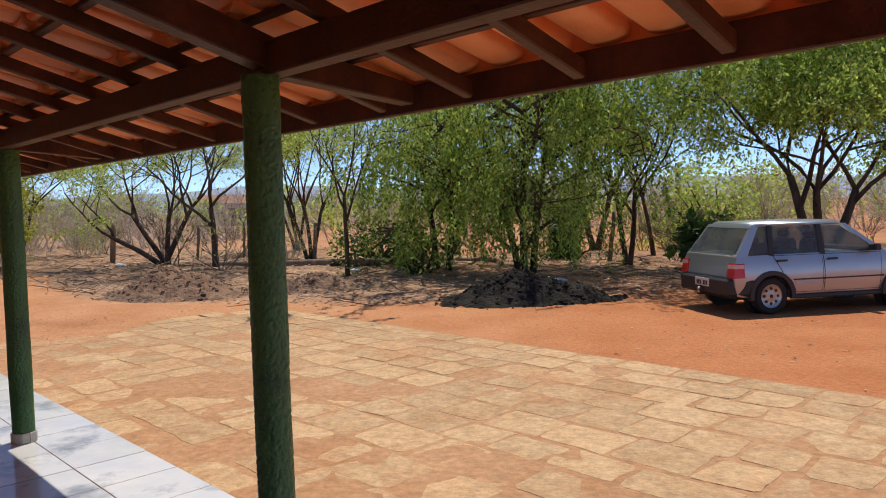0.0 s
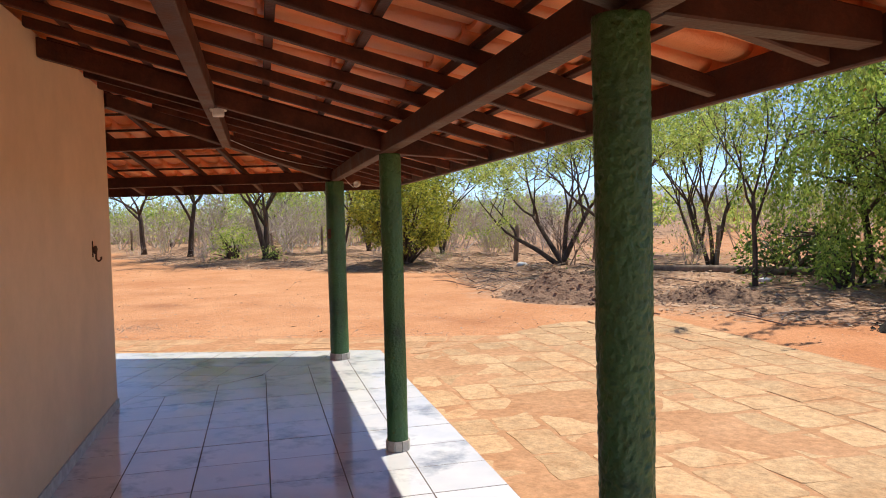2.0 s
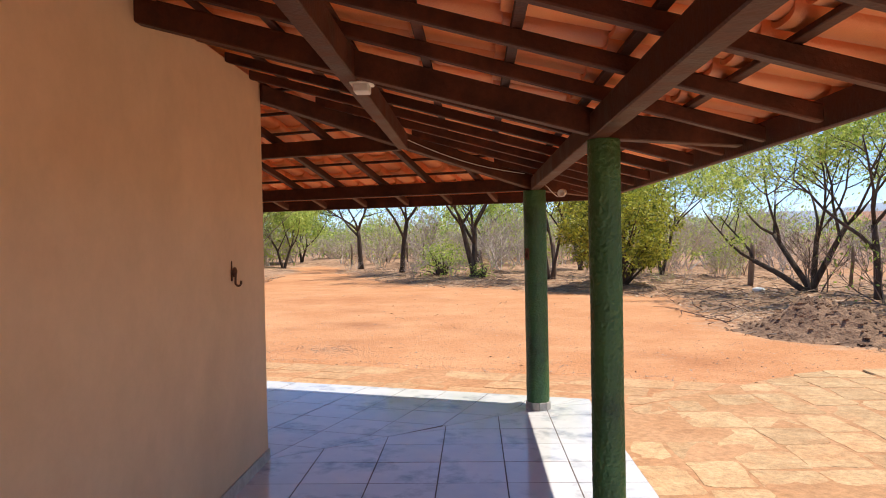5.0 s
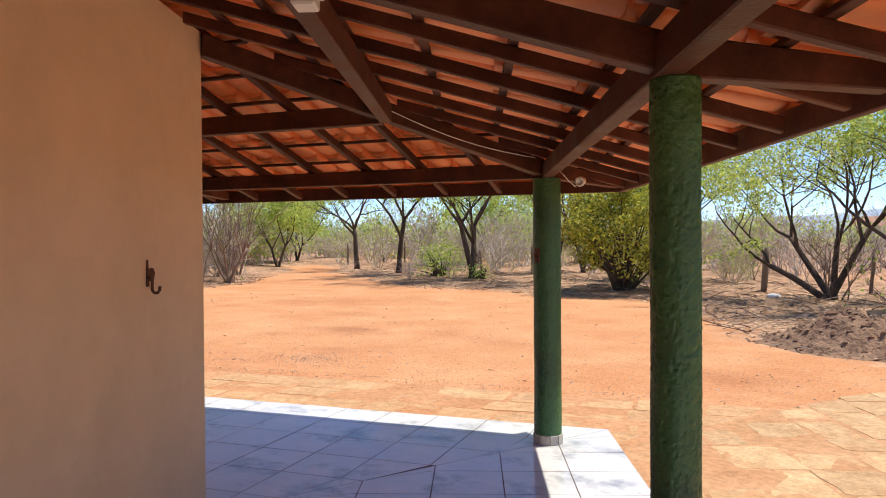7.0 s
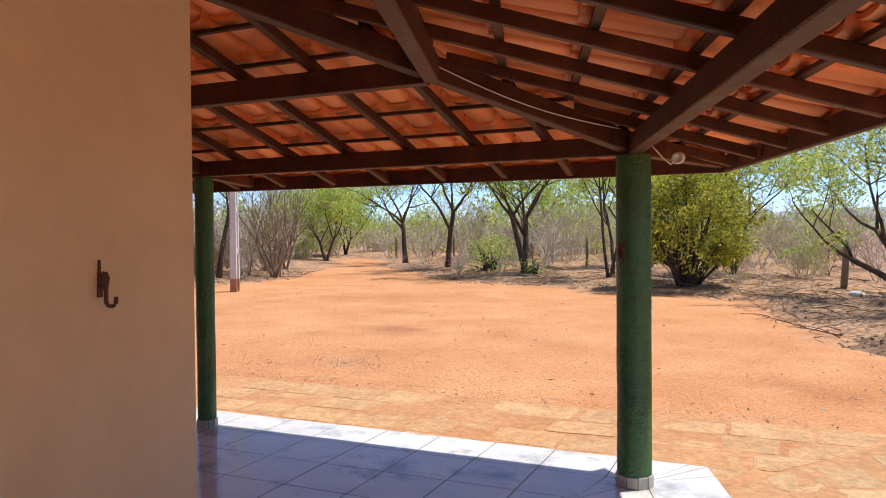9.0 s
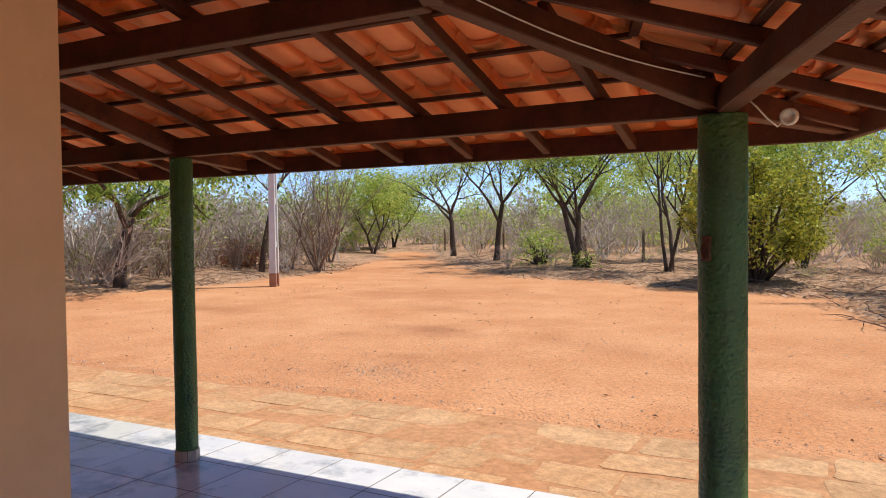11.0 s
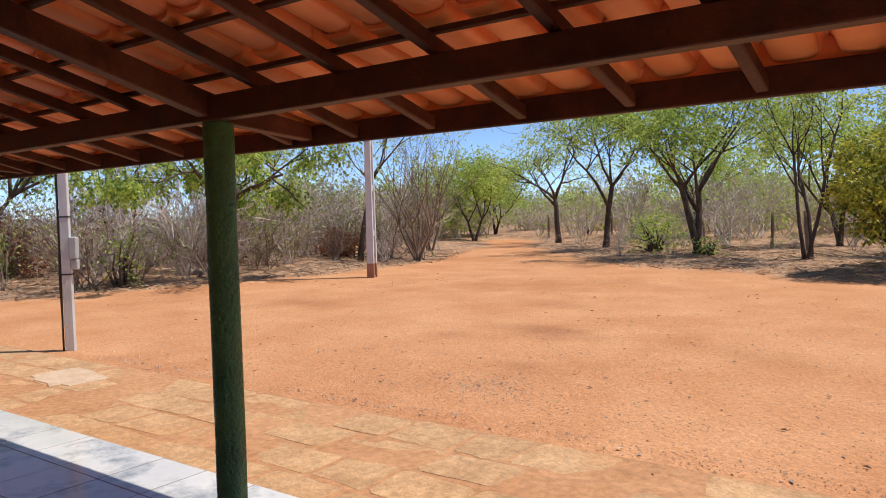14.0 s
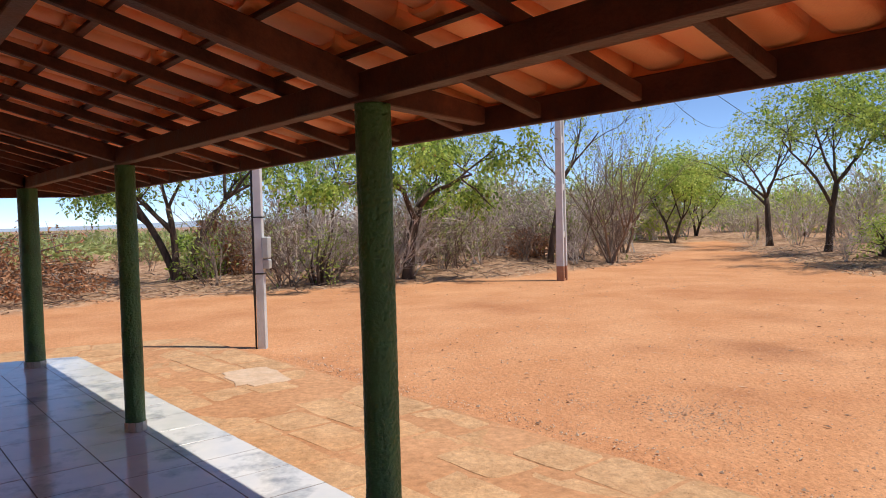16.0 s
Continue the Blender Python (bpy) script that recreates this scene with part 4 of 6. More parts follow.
    tree("tree", -28.3, 25.0, 6.8, 43, stems=1, girth=0.13, first=0.36, leaf=M_LEAF, per_tip=2.4, size=0.13, scatter=0.17, deep=4, kids=(3, 4), label="straight-trunked shade tree beside the earth road", group="road trees")
    tree("tree", -35.2, 27.7, 6.8, 44, stems=1, girth=0.15, first=0.34, leaf=M_LEAF_L, per_tip=1.3, size=0.14, scatter=0.17, deep=4, kids=(3, 4), label="tall thin-leaved tree beside the earth road", group="road trees")
    tree("tree", -21.5, 30.0, 6.4, 45, stems=2, girth=0.1, first=0.3, leaf=M_LEAF_L, per_tip=8, size=0.14, label="green tree set back behind the fence")
    tree("tree", -31.5, 33.5, 6.4, 46, stems=2, girth=0.1, first=0.3, leaf=M_LEAF_L, per_tip=7, size=0.14, label="light green tree set back behind the fence")
    tree("tree", -16.2, 28.0, 6.4, 47, stems=3, girth=0.07, first=0.35, leaf=M_LEAF_L, per_tip=7, size=0.13, label="slender trees with thin pale green tops")
    tree("tree", -25.25, 9.0, 5.8, 51, stems=1, girth=0.17, first=0.36, lean=0.13, lift=-0.045, spread=0.74, leaf=M_LEAF, per_tip=9, size=0.15, droop=1.2, scatter=0.16, deep=4, kids=(2, 3),
         label="dark-trunked shade tree with drooping green branches at yard edge")
    tree("tree", -27.0, 2.75, 5.8, 52, stems=3, girth=0.11, first=0.42, lean=0.3, ways=[(-0.12, -0.42, 1), (0.05, -0.1, 1), (-0.1, 0.42, 1)], leaf=M_LEAF, per_tip=8, size=0.12, droop=0.9, label="three-stemmed tree with sparse drooping leaves")
    tree("tree", -30.5, 7.0, 5.6, 58, stems=3, girth=0.07, first=0.35, leaf=M_LEAF_P, per_tip=2, size=0.12, lift=0.05, spread=0.45, label="grey half-bare tree in the dry thicket")
    tree("tree", -33.0, 11.5, 6.2, 59, stems=2, girth=0.08, first=0.35, leaf=M_LEAF_L, per_tip=5, size=0.13, label="light green tree rising from the dry thicket")
    tree("tree", -28.8, 14.5, 6.2, 53, stems=1, girth=0.1, first=0.42, leaf=M_LEAF_L, per_tip=0.5, size=0.1, deep=4, kids=(2, 4), lift=0.06, spread=0.45, label="half-bare tree behind the concrete power pole")
    tree("tree", -28.3, 16.5, 5.6, 54, stems=6, girth=0.045, first=0.3, lean=0.42, wood_mat=M_POST, leaf=M_LEAF_L, per_tip=0.35, size=0.1, lift=0.06, spread=0.4, label="many-stemmed fine-twigged tree with pale green haze")
    tree("tree", -33.5, 19.6, 4.4, 55, stems=6, girth=0.04, first=0.3, lean=0.4, wood_mat=M_POST, leaf=M_LEAF_P, per_tip=0.4, size=0.1, lift=0.05, spread=0.4, label="bare many-stemmed shrub-like tree by the road")
    tree("tree", -42.0, 26.7, 5.8, 56, stems=2, girth=0.09, first=0.25, leaf=M_LEAF_L, per_tip=9, size=0.18, label="bright green tree at the bend of the road", scatter=0.35)
    tree("tree", -48.0, 31.8, 5.6, 57, stems=2, girth=0.09, first=0.25, leaf=M_LEAF_L, per_tip=12, size=0.18, label="bright green leafy tree at the road end", scatter=0.35)
    leafy_bush(-28.3, 3.9, 1.1, 1.7, 61, M_LEAF_B, "rust-brown dead bush at the yard edge", 2600, 0.13)
    leafy_bush(-27.4, 3.3, 0.8, 1.2, 62, M_LEAF, "small dark green shrub under the trees", 1300, 0.13)
    leafy_bush(-31.0, 14.6, 1.1, 0.9, 63, M_LEAF_B, "low heap of rust-brown dead brush", 1300, 0.13)
    leafy_bush(-24.6, 6.6, 0.6, 1.4, 64, M_LEAF_L, "light green weedy shrub by the meter post", 260, 0.1)
    leafy_bush(-24.6, 24.2, 1.2, 1.2, 65, M_LEAF_L, "low green shrub among the tree trunks", 1000, 0.12)
    leafy_bush(-21.6, 23.5, 0.6, 0.6, 66, M_LEAF_L, "low green weeds at the foot of the tree", 260, 0.1)
    leafy_bush(-0.75, 17.0, 0.7, 1.0, 67, M_LEAF, "weedy green shrub beside the log", 700, 0.11)
    leafy_bush(-1.9, 19.9, 1.2, 1.1, 68, M_LEAF_D, "dark tangled shrub behind the log", 1500, 0.12)
    leafy_bush(3.4, 20.6, 0.8, 1.5, 69, M_LEAF_D, "dark green shrub under the weeping tree", 1300, 0.12)
    # heap of cut brown branches
    rng = random.Random(77)
    for (hx, hy, rx, h) in ((-24.3, -0.4, 2.0, 1.5), (-27.5, -4.5, 2.6, 1.7)):
        root = empty("brush_heap", hx, hy, float(ground_z(hx, hy)))
        wood, lv = Tubes(), Leaves()
        for _ in range(260):
            w, u = rng.uniform(0, 6.28), rng.random() ** 0.6
            p = Vector((math.cos(w) * rx * u, math.sin(w) * rx * 0.7 * u, h * (1 - u * u) * rng.uniform(0.1, 1.0)))
            d = Vector((math.cos(w + rng.uniform(-1.2, 1.2)), math.sin(w + rng.uniform(-1.2, 1.2)), rng.uniform(-0.45, 0.25))).normalized()
            q = p + d * rng.uniform(0.5, 1.2)
            q.z = max(0.03, q.z)
            wood.add([p, (p + q) / 2 + Vector((0, 0, 0.05)), q], [0.02, 0.013, 0.005], 3)
            for _k in range(14):
                t = rng.random()
                lv.add(p.lerp(q, t) + Vector((rng.gauss(0, 0.08), rng.gauss(0, 0.08), abs(rng.gauss(0, 0.07)))),
                       Vector((rng.uniform(-1, 1), rng.uniform(-1, 1), rng.uniform(-1, 0.3))).normalized(), rng.uniform(0.08, 0.15), rng)
        raw("brushwood", wood.v, wood.f, M_TWIG_D, root, "", True)
        raw("dead_leaves", lv.v, lv.f, M_LEAF_B, root)
        tagged(root, "heap of cut branches with rust-brown dead leaves", "brush heap")


plant_trees()


def thicket():
    """Dry scrub in drifts beyond the yard, each drift one object."""
    rng = random.Random(90)
    kinds = []
    for k in range(9):
        wood, tips = Tubes(), []
        r2 = random.Random(200 + k)
        for j in range(r2.randint(4, 7)):
            w, tilt = r2.uniform(0, 6.28), r2.uniform(0.15, 1.1)
            d = Vector((math.cos(w) * tilt, math.sin(w) * tilt, 1)).normalized()
            limb(r2, wood, tips, Vector((r2.uniform(-0.2, 0.2), r2.uniform(-0.2, 0.2), -0.1)), d, r2.uniform(0.8, 1.4), 0.021, 1, 2, 0.2, 0.02, 0.55, 5, (4, 5))
        for p, d in list(tips):
            for _ in range(4):
                e = sway(r2, d, 0.75)
                q = p + e * r2.uniform(0.25, 0.6)
                m = p.lerp(q, 0.5) + Vector((r2.gauss(0, 0.03), r2.gauss(0, 0.03), r2.gauss(0, 0.03)))
                wide = e.cross(Vector((r2.uniform(-1, 1), r2.uniform(-1, 1), r2.uniform(-1, 1)))).normalized() * 0.0055
                b = len(wood.v)
                wood.v += [p - wide, p + wide, m + wide * 0.7, m - wide * 0.7, q]
                wood.f += [(b, b + 1, b + 2, b + 3), (b + 3, b + 2, b + 4)]
                if r2.random() < 0.5:
                    tips.append((q, e))
        lv = Leaves()
        for p, d in tips:
            for _ in range(2):
                if r2.random() < 0.5:
                    lv.add(p + Vector((r2.gauss(0, 0.07), r2.gauss(0, 0.07), r2.gauss(0, 0.06))), sway(r2, d, 0.9), r2.uniform(0.07, 0.12), r2)
        kinds.append((np.array([tuple(v) for v in wood.v]), wood.f, np.array([tuple(v) for v in lv.v]), lv.f))

    def drift(label, places, twig, leaf, leaf_share):
        V, F, LV, LF = [], [], [], []
        nv = nl = 0
        for x, y, s in places:
            wv, wf, lv, lf = kinds[rng.randrange(len(kinds))]
            w = rng.uniform(0, 6.28)
            m = np.array([[math.cos(w), -math.sin(w), 0], [math.sin(w), math.cos(w), 0], [0, 0, 1]]) * s
            m[2, 2] *= rng.uniform(0.85, 1.25)
            off = np.array([x, y, float(ground_z(x, y))])
            V.append(wv @ m.T + off)
            F += [tuple(i + nv for i in f) for f in wf]
            nv += len(wv)
            if leaf and rng.random() < leaf_share:
                LV.append(lv @ m.T + off)
                LF += [tuple(i + nl for i in f) for f in lf]
                nl += len(lv)
        if not V:
            return
        tagged(raw("dry_thicket", np.concatenate(V).tolist(), F, twig), label, "thicket", "", "stuff")
        if LV:
            tagged(raw("thicket_leaves", np.concatenate(LV).tolist(), LF, leaf), "thin leaves on dry scrub", "foliage", "", "stuff")

    def scatter(n, box, g0, g1, s0, s1, keep=lambda x, y: True):
        out, tries = [], 0
        while len(out) < n and tries < n * 60:
            tries += 1
            x, y = rng.uniform(box[0], box[1]), rng.uniform(box[2], box[3])
            g = float(yard_gap(x, y))
            if g0 < g < g1 and keep(x, y):
                out.append((x, y, rng.uniform(s0, s1)))
        return out

    clear = lambda x, y: not (-38 < x < -11 and y < 26.5)
    drift("low brown scrub of the open plain", scatter(75, (-60, -22, -30, 3), 2.0, 40, 0.3, 0.65), M_TWIG_D, M_LEAF_B, 0.4)
    drift("low grey scrub of the open plain", scatter(55, (-90, -24, -40, 4), 4.0, 80, 0.35, 0.75), M_TWIG, M_LEAF_P, 0.6)
    drift("grey leafless scrub along the yard edge", scatter(74, (-45, -20, 4, 22), 1.0, 14, 0.6, 1.2), M_TWIG, M_LEAF_P, 0.35)
    drift("tall grey bare shrubs behind the yard edge", scatter(34, (-42, -25, 4, 17), 2.0, 15, 1.3, 2.0), M_TWIG, M_LEAF_P, 0.4)
    drift("dry scrub and green shoots beyond the car", scatter(34, (8, 26, 16, 36), 3.0, 24, 0.9, 1.8), M_TWIG, M_LEAF_L, 0.8)
    drift("brown leafless scrub along the yard edge", scatter(66, (-42, -22, 3.5, 20), 0.6, 9, 0.6, 1.3), M_TWIG_D, M_LEAF_P, 0.3)
    drift("dry scrub beyond the road trees", scatter(120, (-60, -12, 22, 48), 2.0, 24, 0.9, 1.7, clear), M_TWIG, M_LEAF_L, 0.45)
    drift("low thin weeds under the road trees", scatter(34, (-36, -12, 22, 29), 0.8, 9, 0.3, 0.62), M_TWIG, M_LEAF_L, 0.6)
    drift("thin dry scrub among the trees", scatter(44, (-14, 16, 19, 42), 6.0, 30, 0.6, 1.4), M_TWIG, M_LEAF_L, 0.35)
    drift("dark dry scrub among the trees", scatter(20, (-14, 16, 17, 30), 3.5, 16, 0.5, 1.1), M_TWIG_D, M_LEAF, 0.5)
    # green bushes closing the view beyond the road
    gv = Leaves()
    for _ in range(250):
        az, d = radians(rng.uniform(58, 166)), rng.uniform(42, 95)
        x, y = -5 + d * math.cos(az), 5 + d * math.sin(az)
        if float(yard_gap(x, y)) < 2.5 or (az < radians(112) and rng.random() < 0.6):
            continue
        z, h, w = float(ground_z(x, y)), rng.uniform(1.8, 4.2) * (1.25 if az > radians(118) else 1.0), rng.uniform(1.0, 2.2)
        for _k in range(9):
            c = Vector((x + rng.gauss(0, w * 0.55), y + rng.gauss(0, w * 0.55), z + rng.uniform(0.2, 0.95) * h))
            for _j in range(34):
                e = Vector((rng.gauss(0, 1), rng.gauss(0, 1), rng.gauss(0, 0.8)))
                gv.add(c + e * 0.36, (e.normalized() + Vector((0, 0, rng.uniform(-0.8, 0.4)))).normalized(), rng.uniform(0.22, 0.42), rng)
    # low dry bushes over the open plain
    pv = Leaves()
    for _ in range(420):
        az, d = radians(rng.uniform(164, 206)), 34 + 150 * rng.random() ** 1.6
        x, y = -5 + d * math.cos(az), 5 + d * math.sin(az)
        z, h = float(ground_z(x, y)), rng.uniform(0.5, 1.3)
        for _k in range(70):
            e = Vector((rng.gauss(0, 1), rng.gauss(0, 1), rng.gauss(0, 0.8)))
            c = Vector((x + e.x * 0.9, y + e.y * 0.9, z + max(0.05, h * (0.5 + 0.35 * e.z))))
            pv.add(c, (e.normalized() + Vector((0, 0, rng.uniform(-0.6, 0.4)))).normalized(), rng.uniform(0.2, 0.42), rng)
    tagged(raw("plain_bushes", pv.v, pv.f, M_LEAF_P), "low grey-green bushes over the dry plain", "bushes", "", "stuff")
    tagged(raw("far_bushes", gv.v, gv.f, M_LEAF_L), "far bright green bushes beyond the road", "bushes", "", "stuff")
    far = []
    while len(far) < 160:
        az, d = radians(rng.uniform(50, 205)), rng.uniform(46, 150)
        x, y = -5 + d * math.cos(az), 5 + d * math.sin(az)
        if float(yard_gap(x, y)) > 2:
            far.append((x, y, rng.uniform(1.5, 2.6) * (0.4 if az > radians(168) else 1)))
    near_wood = []
    while len(near_wood) < 70:
        az, d = radians(rng.uniform(118, 163)), rng.uniform(36, 62)
        x, y = -5 + d * math.cos(az), 5 + d * math.sin(az)
        if float(yard_gap(x, y)) > 3:
            near_wood.append((x, y, rng.uniform(1.4, 2.2)))
    drift("grey dry woodland behind the road trees", near_wood, M_TWIG, M_LEAF_L, 0.5)
    drift("far grey-brown dry woodland", far[:95], M_TWIG, M_LEAF_P, 0.4)
    drift("far greener dry woodland", far[95:], M_TWIG_D, M_LEAF_L, 1.0)


thicket()


def litter():
    """Fallen leaves, sticks and stones on the ground."""
    rng = np.random.RandomState(6)
    x = rng.uniform(-34, 13, 130000)
    y = rng.uniform(-4, 30, 130000)
    g = yard_gap(x, y) + 0.9 * waves(x, y, 21, 1.1)
    keep = (g > 0) & (g < 8.0) & (rng.rand(len(x)) < np.exp(-np.abs(g - 1.5) * 0.22))
    x, y = x[keep][:34000], y[keep][:34000]
    z = ground_z(x, y) + rng.uniform(0.004, 0.03, len(x))
    s = rng.uniform(0.025, 0.075, len(x))
    w = rng.uniform(0, 6.28, len(x))
    tz = rng.uniform(-0.6, 0.6, (2, len(x)))
    ux, uy = np.cos(w) * s, np.sin(w) * s
    v = np.stack([np.stack([x - ux, y - uy, z - tz[0] * s * 0.4], -1), np.stack([x + uy * 0.5, y - ux * 0.5, z + tz[1] * s * 0.4], -1),
                  np.stack([x + ux, y + uy, z + tz[0] * s * 0.4], -1), np.stack([x - uy * 0.5, y + ux * 0.5, z + tz[1] * s * 0.3], -1)], 1).reshape(-1, 3)
    f = np.arange(len(v)).reshape(-1, 4)
    tagged(raw("leaf_litter", v.tolist(), f.tolist(), M_LITTER), "carpet of dry fallen leaves", "leaf litter", "", "stuff")
    r = random.Random(8)
    t = Tubes()
    n = 0
    while n < 900:
        px, py = r.uniform(-32, 10), r.uniform(-3, 27)
        gg = float(yard_gap(px, py))
        if gg < -0.3 or gg > 7:
            continue
        n += 1
        w, L = r.uniform(0, 6.28), r.uniform(0.2, 1.1)
        pz = float(ground_z(px, py)) + 0.02
        a = Vector((px, py, pz))
        b = a + Vector((math.cos(w) * L, math.sin(w) * L, r.uniform(0, 0.14)))
        t.add([a, (a + b) / 2 + Vector((r.uniform(-0.06, 0.06), r.uniform(-0.06, 0.06), 0.02)), b], [0.012, 0.009, 0.004], 3)
    tagged(raw("fallen_twigs", t.v, t.f, M_TWIG_D), "scattered fallen dry twigs", "twigs", "", "stuff")
    v, f = [], []
    count = 0
    while count < 9000:
        a = r.random()
        if a < 0.55:
            q = at(1, r.uniform(-3, 10), 2.6 + abs(r.gauss(0, 3.2)), 0)
            px, py = q.x, q.y
        elif a < 0.8:
            q = at(1, r.uniform(-1, 9), 2.62 + r.gauss(0, 0.16), 0)
            px, py = q.x, q.y
        elif a < 0.9:
            px, py = -10.65 + r.gauss(0, 0.35), 8.85 + r.gauss(0, 0.25)
        elif a < 0.96:
            px, py = r.uniform(-22, 6), r.uniform(6, 18)
        else:
            q = at(1, r.choice((0.6, 2.2, 3.4, 5.1)) + r.gauss(0, 0.22), 3.4 + r.gauss(0, 0.14), 0)
            px, py = q.x, q.y
        count += 1
        rel = Vector((px, py)) - CORNER[1]
        if float(yard_gap(px, py)) > 0:
            continue
        on_stone = rel.dot(OUT[0]) < 5.4 and rel.dot(OUT[1]) < 2.45
        s = r.uniform(0.003, 0.010) * (2.2 if r.random() < 0.035 else 1)
        if on_stone:
            s *= 0.6
            if rel.dot(OUT[0]) < 0.6 and rel.dot(OUT[1]) < 0.6:
                continue
        c = Vector((px, py, (-0.156 if on_stone else float(ground_z(px, py))) + s * 0.1))
        b = len(v)
        for dx, dy, dz in ((1, 0, 0), (-0.5, 0.87, 0), (-0.5, -0.87, 0), (0, 0, 0.8)):
            v.append(c + Vector((dx * r.uniform(0.7, 1.3), dy * r.uniform(0.7, 1.3), dz)) * s)
        f += [(b, b + 1, b + 3), (b + 1, b + 2, b + 3), (b + 2, b, b + 3)]
    tagged(raw("pebbles", v, f, M_PEBBLE), "small pebbles and clods on the earth", "pebbles", "", "stuff")


litter()


def yard_debris():
    """Bits of leaf and straw blown over the bare yard."""
    rng = np.random.RandomState(16)
    x, y = rng.uniform(-24, 7, 5200), rng.uniform(6, 20, 5200)
    keep = (yard_gap(x, y) < -0.2) & (rng.rand(len(x)) < 0.25 + 0.75 * np.clip(0.5 + 1.6 * waves(x, y, 61, 1.3), 0, 1))
    o0 = (x - CORNER[1].x) * OUT[0].x + (y - CORNER[1].y) * OUT[0].y
    o1 = (x - CORNER[1].x) * OUT[1].x + (y - CORNER[1].y) * OUT[1].y
    keep &= (o0 > 5.5) | (o1 > 2.5)
    x, y = x[keep], y[keep]
    z = ground_z(x, y) + 0.008
    s, w = rng.uniform(0.012, 0.04, len(x)), rng.uniform(0, 6.28, len(x))
    ux, uy = np.cos(w) * s, np.sin(w) * s
    up = rng.uniform(-0.3, 0.5, len(x)) * s
    v = np.stack([np.stack([x - ux, y - uy, z], -1), np.stack([x + uy * 0.3, y - ux * 0.3, z + up], -1),
                  np.stack([x + ux, y + uy, z + 0.004], -1), np.stack([x - uy * 0.3, y + ux * 0.3, z + up * 0.6], -1)], 1).reshape(-1, 3)
    tagged(raw("yard_debris", v.tolist(), np.arange(len(v)).reshape(-1, 4).tolist(), M_LITTER), "bits of dry leaf and straw on the bare earth", "debris", "", "stuff")


yard_debris()


def concrete_patch():
    rnd = random.Random(12)
    ring = []
    for k in range(18):
        w = 2 * math.pi * k / 18
        e = 0.72 + 0.28 * rnd.random()
        ring.append((0.52 * math.copysign(abs(math.cos(w)) ** 0.6, math.cos(w)) * e, 0.36 * math.copysign(abs(math.sin(w)) ** 0.6, math.sin(w)) * e))
    v = [(x * 0.97, y * 0.97, 0.0) for x, y in ring] + [(x, y, -0.006) for x, y in ring] + [(x, y, -0.05) for x, y in ring]
    n = len(ring)
    f = [tuple(range(n))] + [((k + 1) % n, k, n + k, n + (k + 1) % n) for k in range(n)] + [(n + (k + 1) % n, n + k, 2 * n + k, 2 * n + (k + 1) % n) for k in range(n)]
    ob = raw("concrete_patch", v, f, M_PALE)
    ob.matrix_world = pose(-13.35, 5.28, -0.146, 0, 0, 20)
    tagged(ob, "pale worn concrete patch let into the paving", "paving")


concrete_patch()


def heap(name, x, y, rx, ry, h, rz, seed, material, label, lumps):
    """A loose heap with a lumpy surface and clods lying on it."""
    n, m = 60, 26
    v, f = [(0, 0, h)], []
    z0 = float(ground_z(x, y))
    for i in range(1, m + 1):
        u = i / m
        for k in range(n):
            w = 2 * math.pi * k / n
            edge = 1 + 0.16 * noise.noise(Vector((math.cos(w) * 1.3, math.sin(w) * 1.3, seed)))
            px, py = math.cos(w) * rx * u * edge, math.sin(w) * ry * u * edge
            pz = h * (math.cos(math.pi * u) + 1) / 2 * (0.8 + 0.45 * noise.noise(Vector((px * 1.1, py * 1.1, seed + 3))))
            pz += (0.07 * noise.noise(Vector((px * 4, py * 4, seed))) + 0.04 * noise.noise(Vector((px * 11, py * 11, seed)))) * min(1, (1 - u) * 5)
            v.append((px, py, pz - 0.05 * u))
    f += [(0, 1 + k, 1 + (k + 1) % n) for k in range(n)]
    for i in range(m - 1):
        for k in range(n):
            a, b = 1 + i * n + k, 1 + i * n + (k + 1) % n
            f.append((a, a + n, b + n, b))
    root = empty(name, x, y, z0, rz)
    raw("mass", v, f, material, root, "", True)
    r = random.Random(seed)
    cv, cf = [], []
    for _ in range(lumps):
        p = Vector(v[r.randrange(1, len(v))])
        s = r.uniform(0.02, 0.06)
        b = len(cv)
        for d in ((1, 0, 0), (0, 1, 0), (-1, 0, 0), (0, -1, 0), (0, 0, 0.8), (0, 0, -0.6)):
            cv.append(p + Vector(d) * s * r.uniform(0.7, 1.3))
        cf += [(b + i, b + (i + 1) % 4, b + 4) for i in range(4)] + [(b + (i + 1) % 4, b + i, b + 5) for i in range(4)]
    tagged(raw("clod_crumb", cv, cf, material, root), kind="stuff")
    tagged(root, label, "heap")


heap("soil_heap", 1.3, 12.95, 1.85, 1.05, 0.6, 2, 4, M_CHAR, "low heap of black charred soil on the earth", 420)
heap("soil_heap", -5.5, 15.0, 2.0, 1.05, 0.58, -15, 7, M_SOIL, "low heap of brown soil and dry leaves", 420)
heap("soil_heap", -2.7, 15.0, 1.4, 0.8, 0.36, -8, 11, M_SOIL, "small heap of brown soil and dry leaves", 200)

# ---- parked car ----


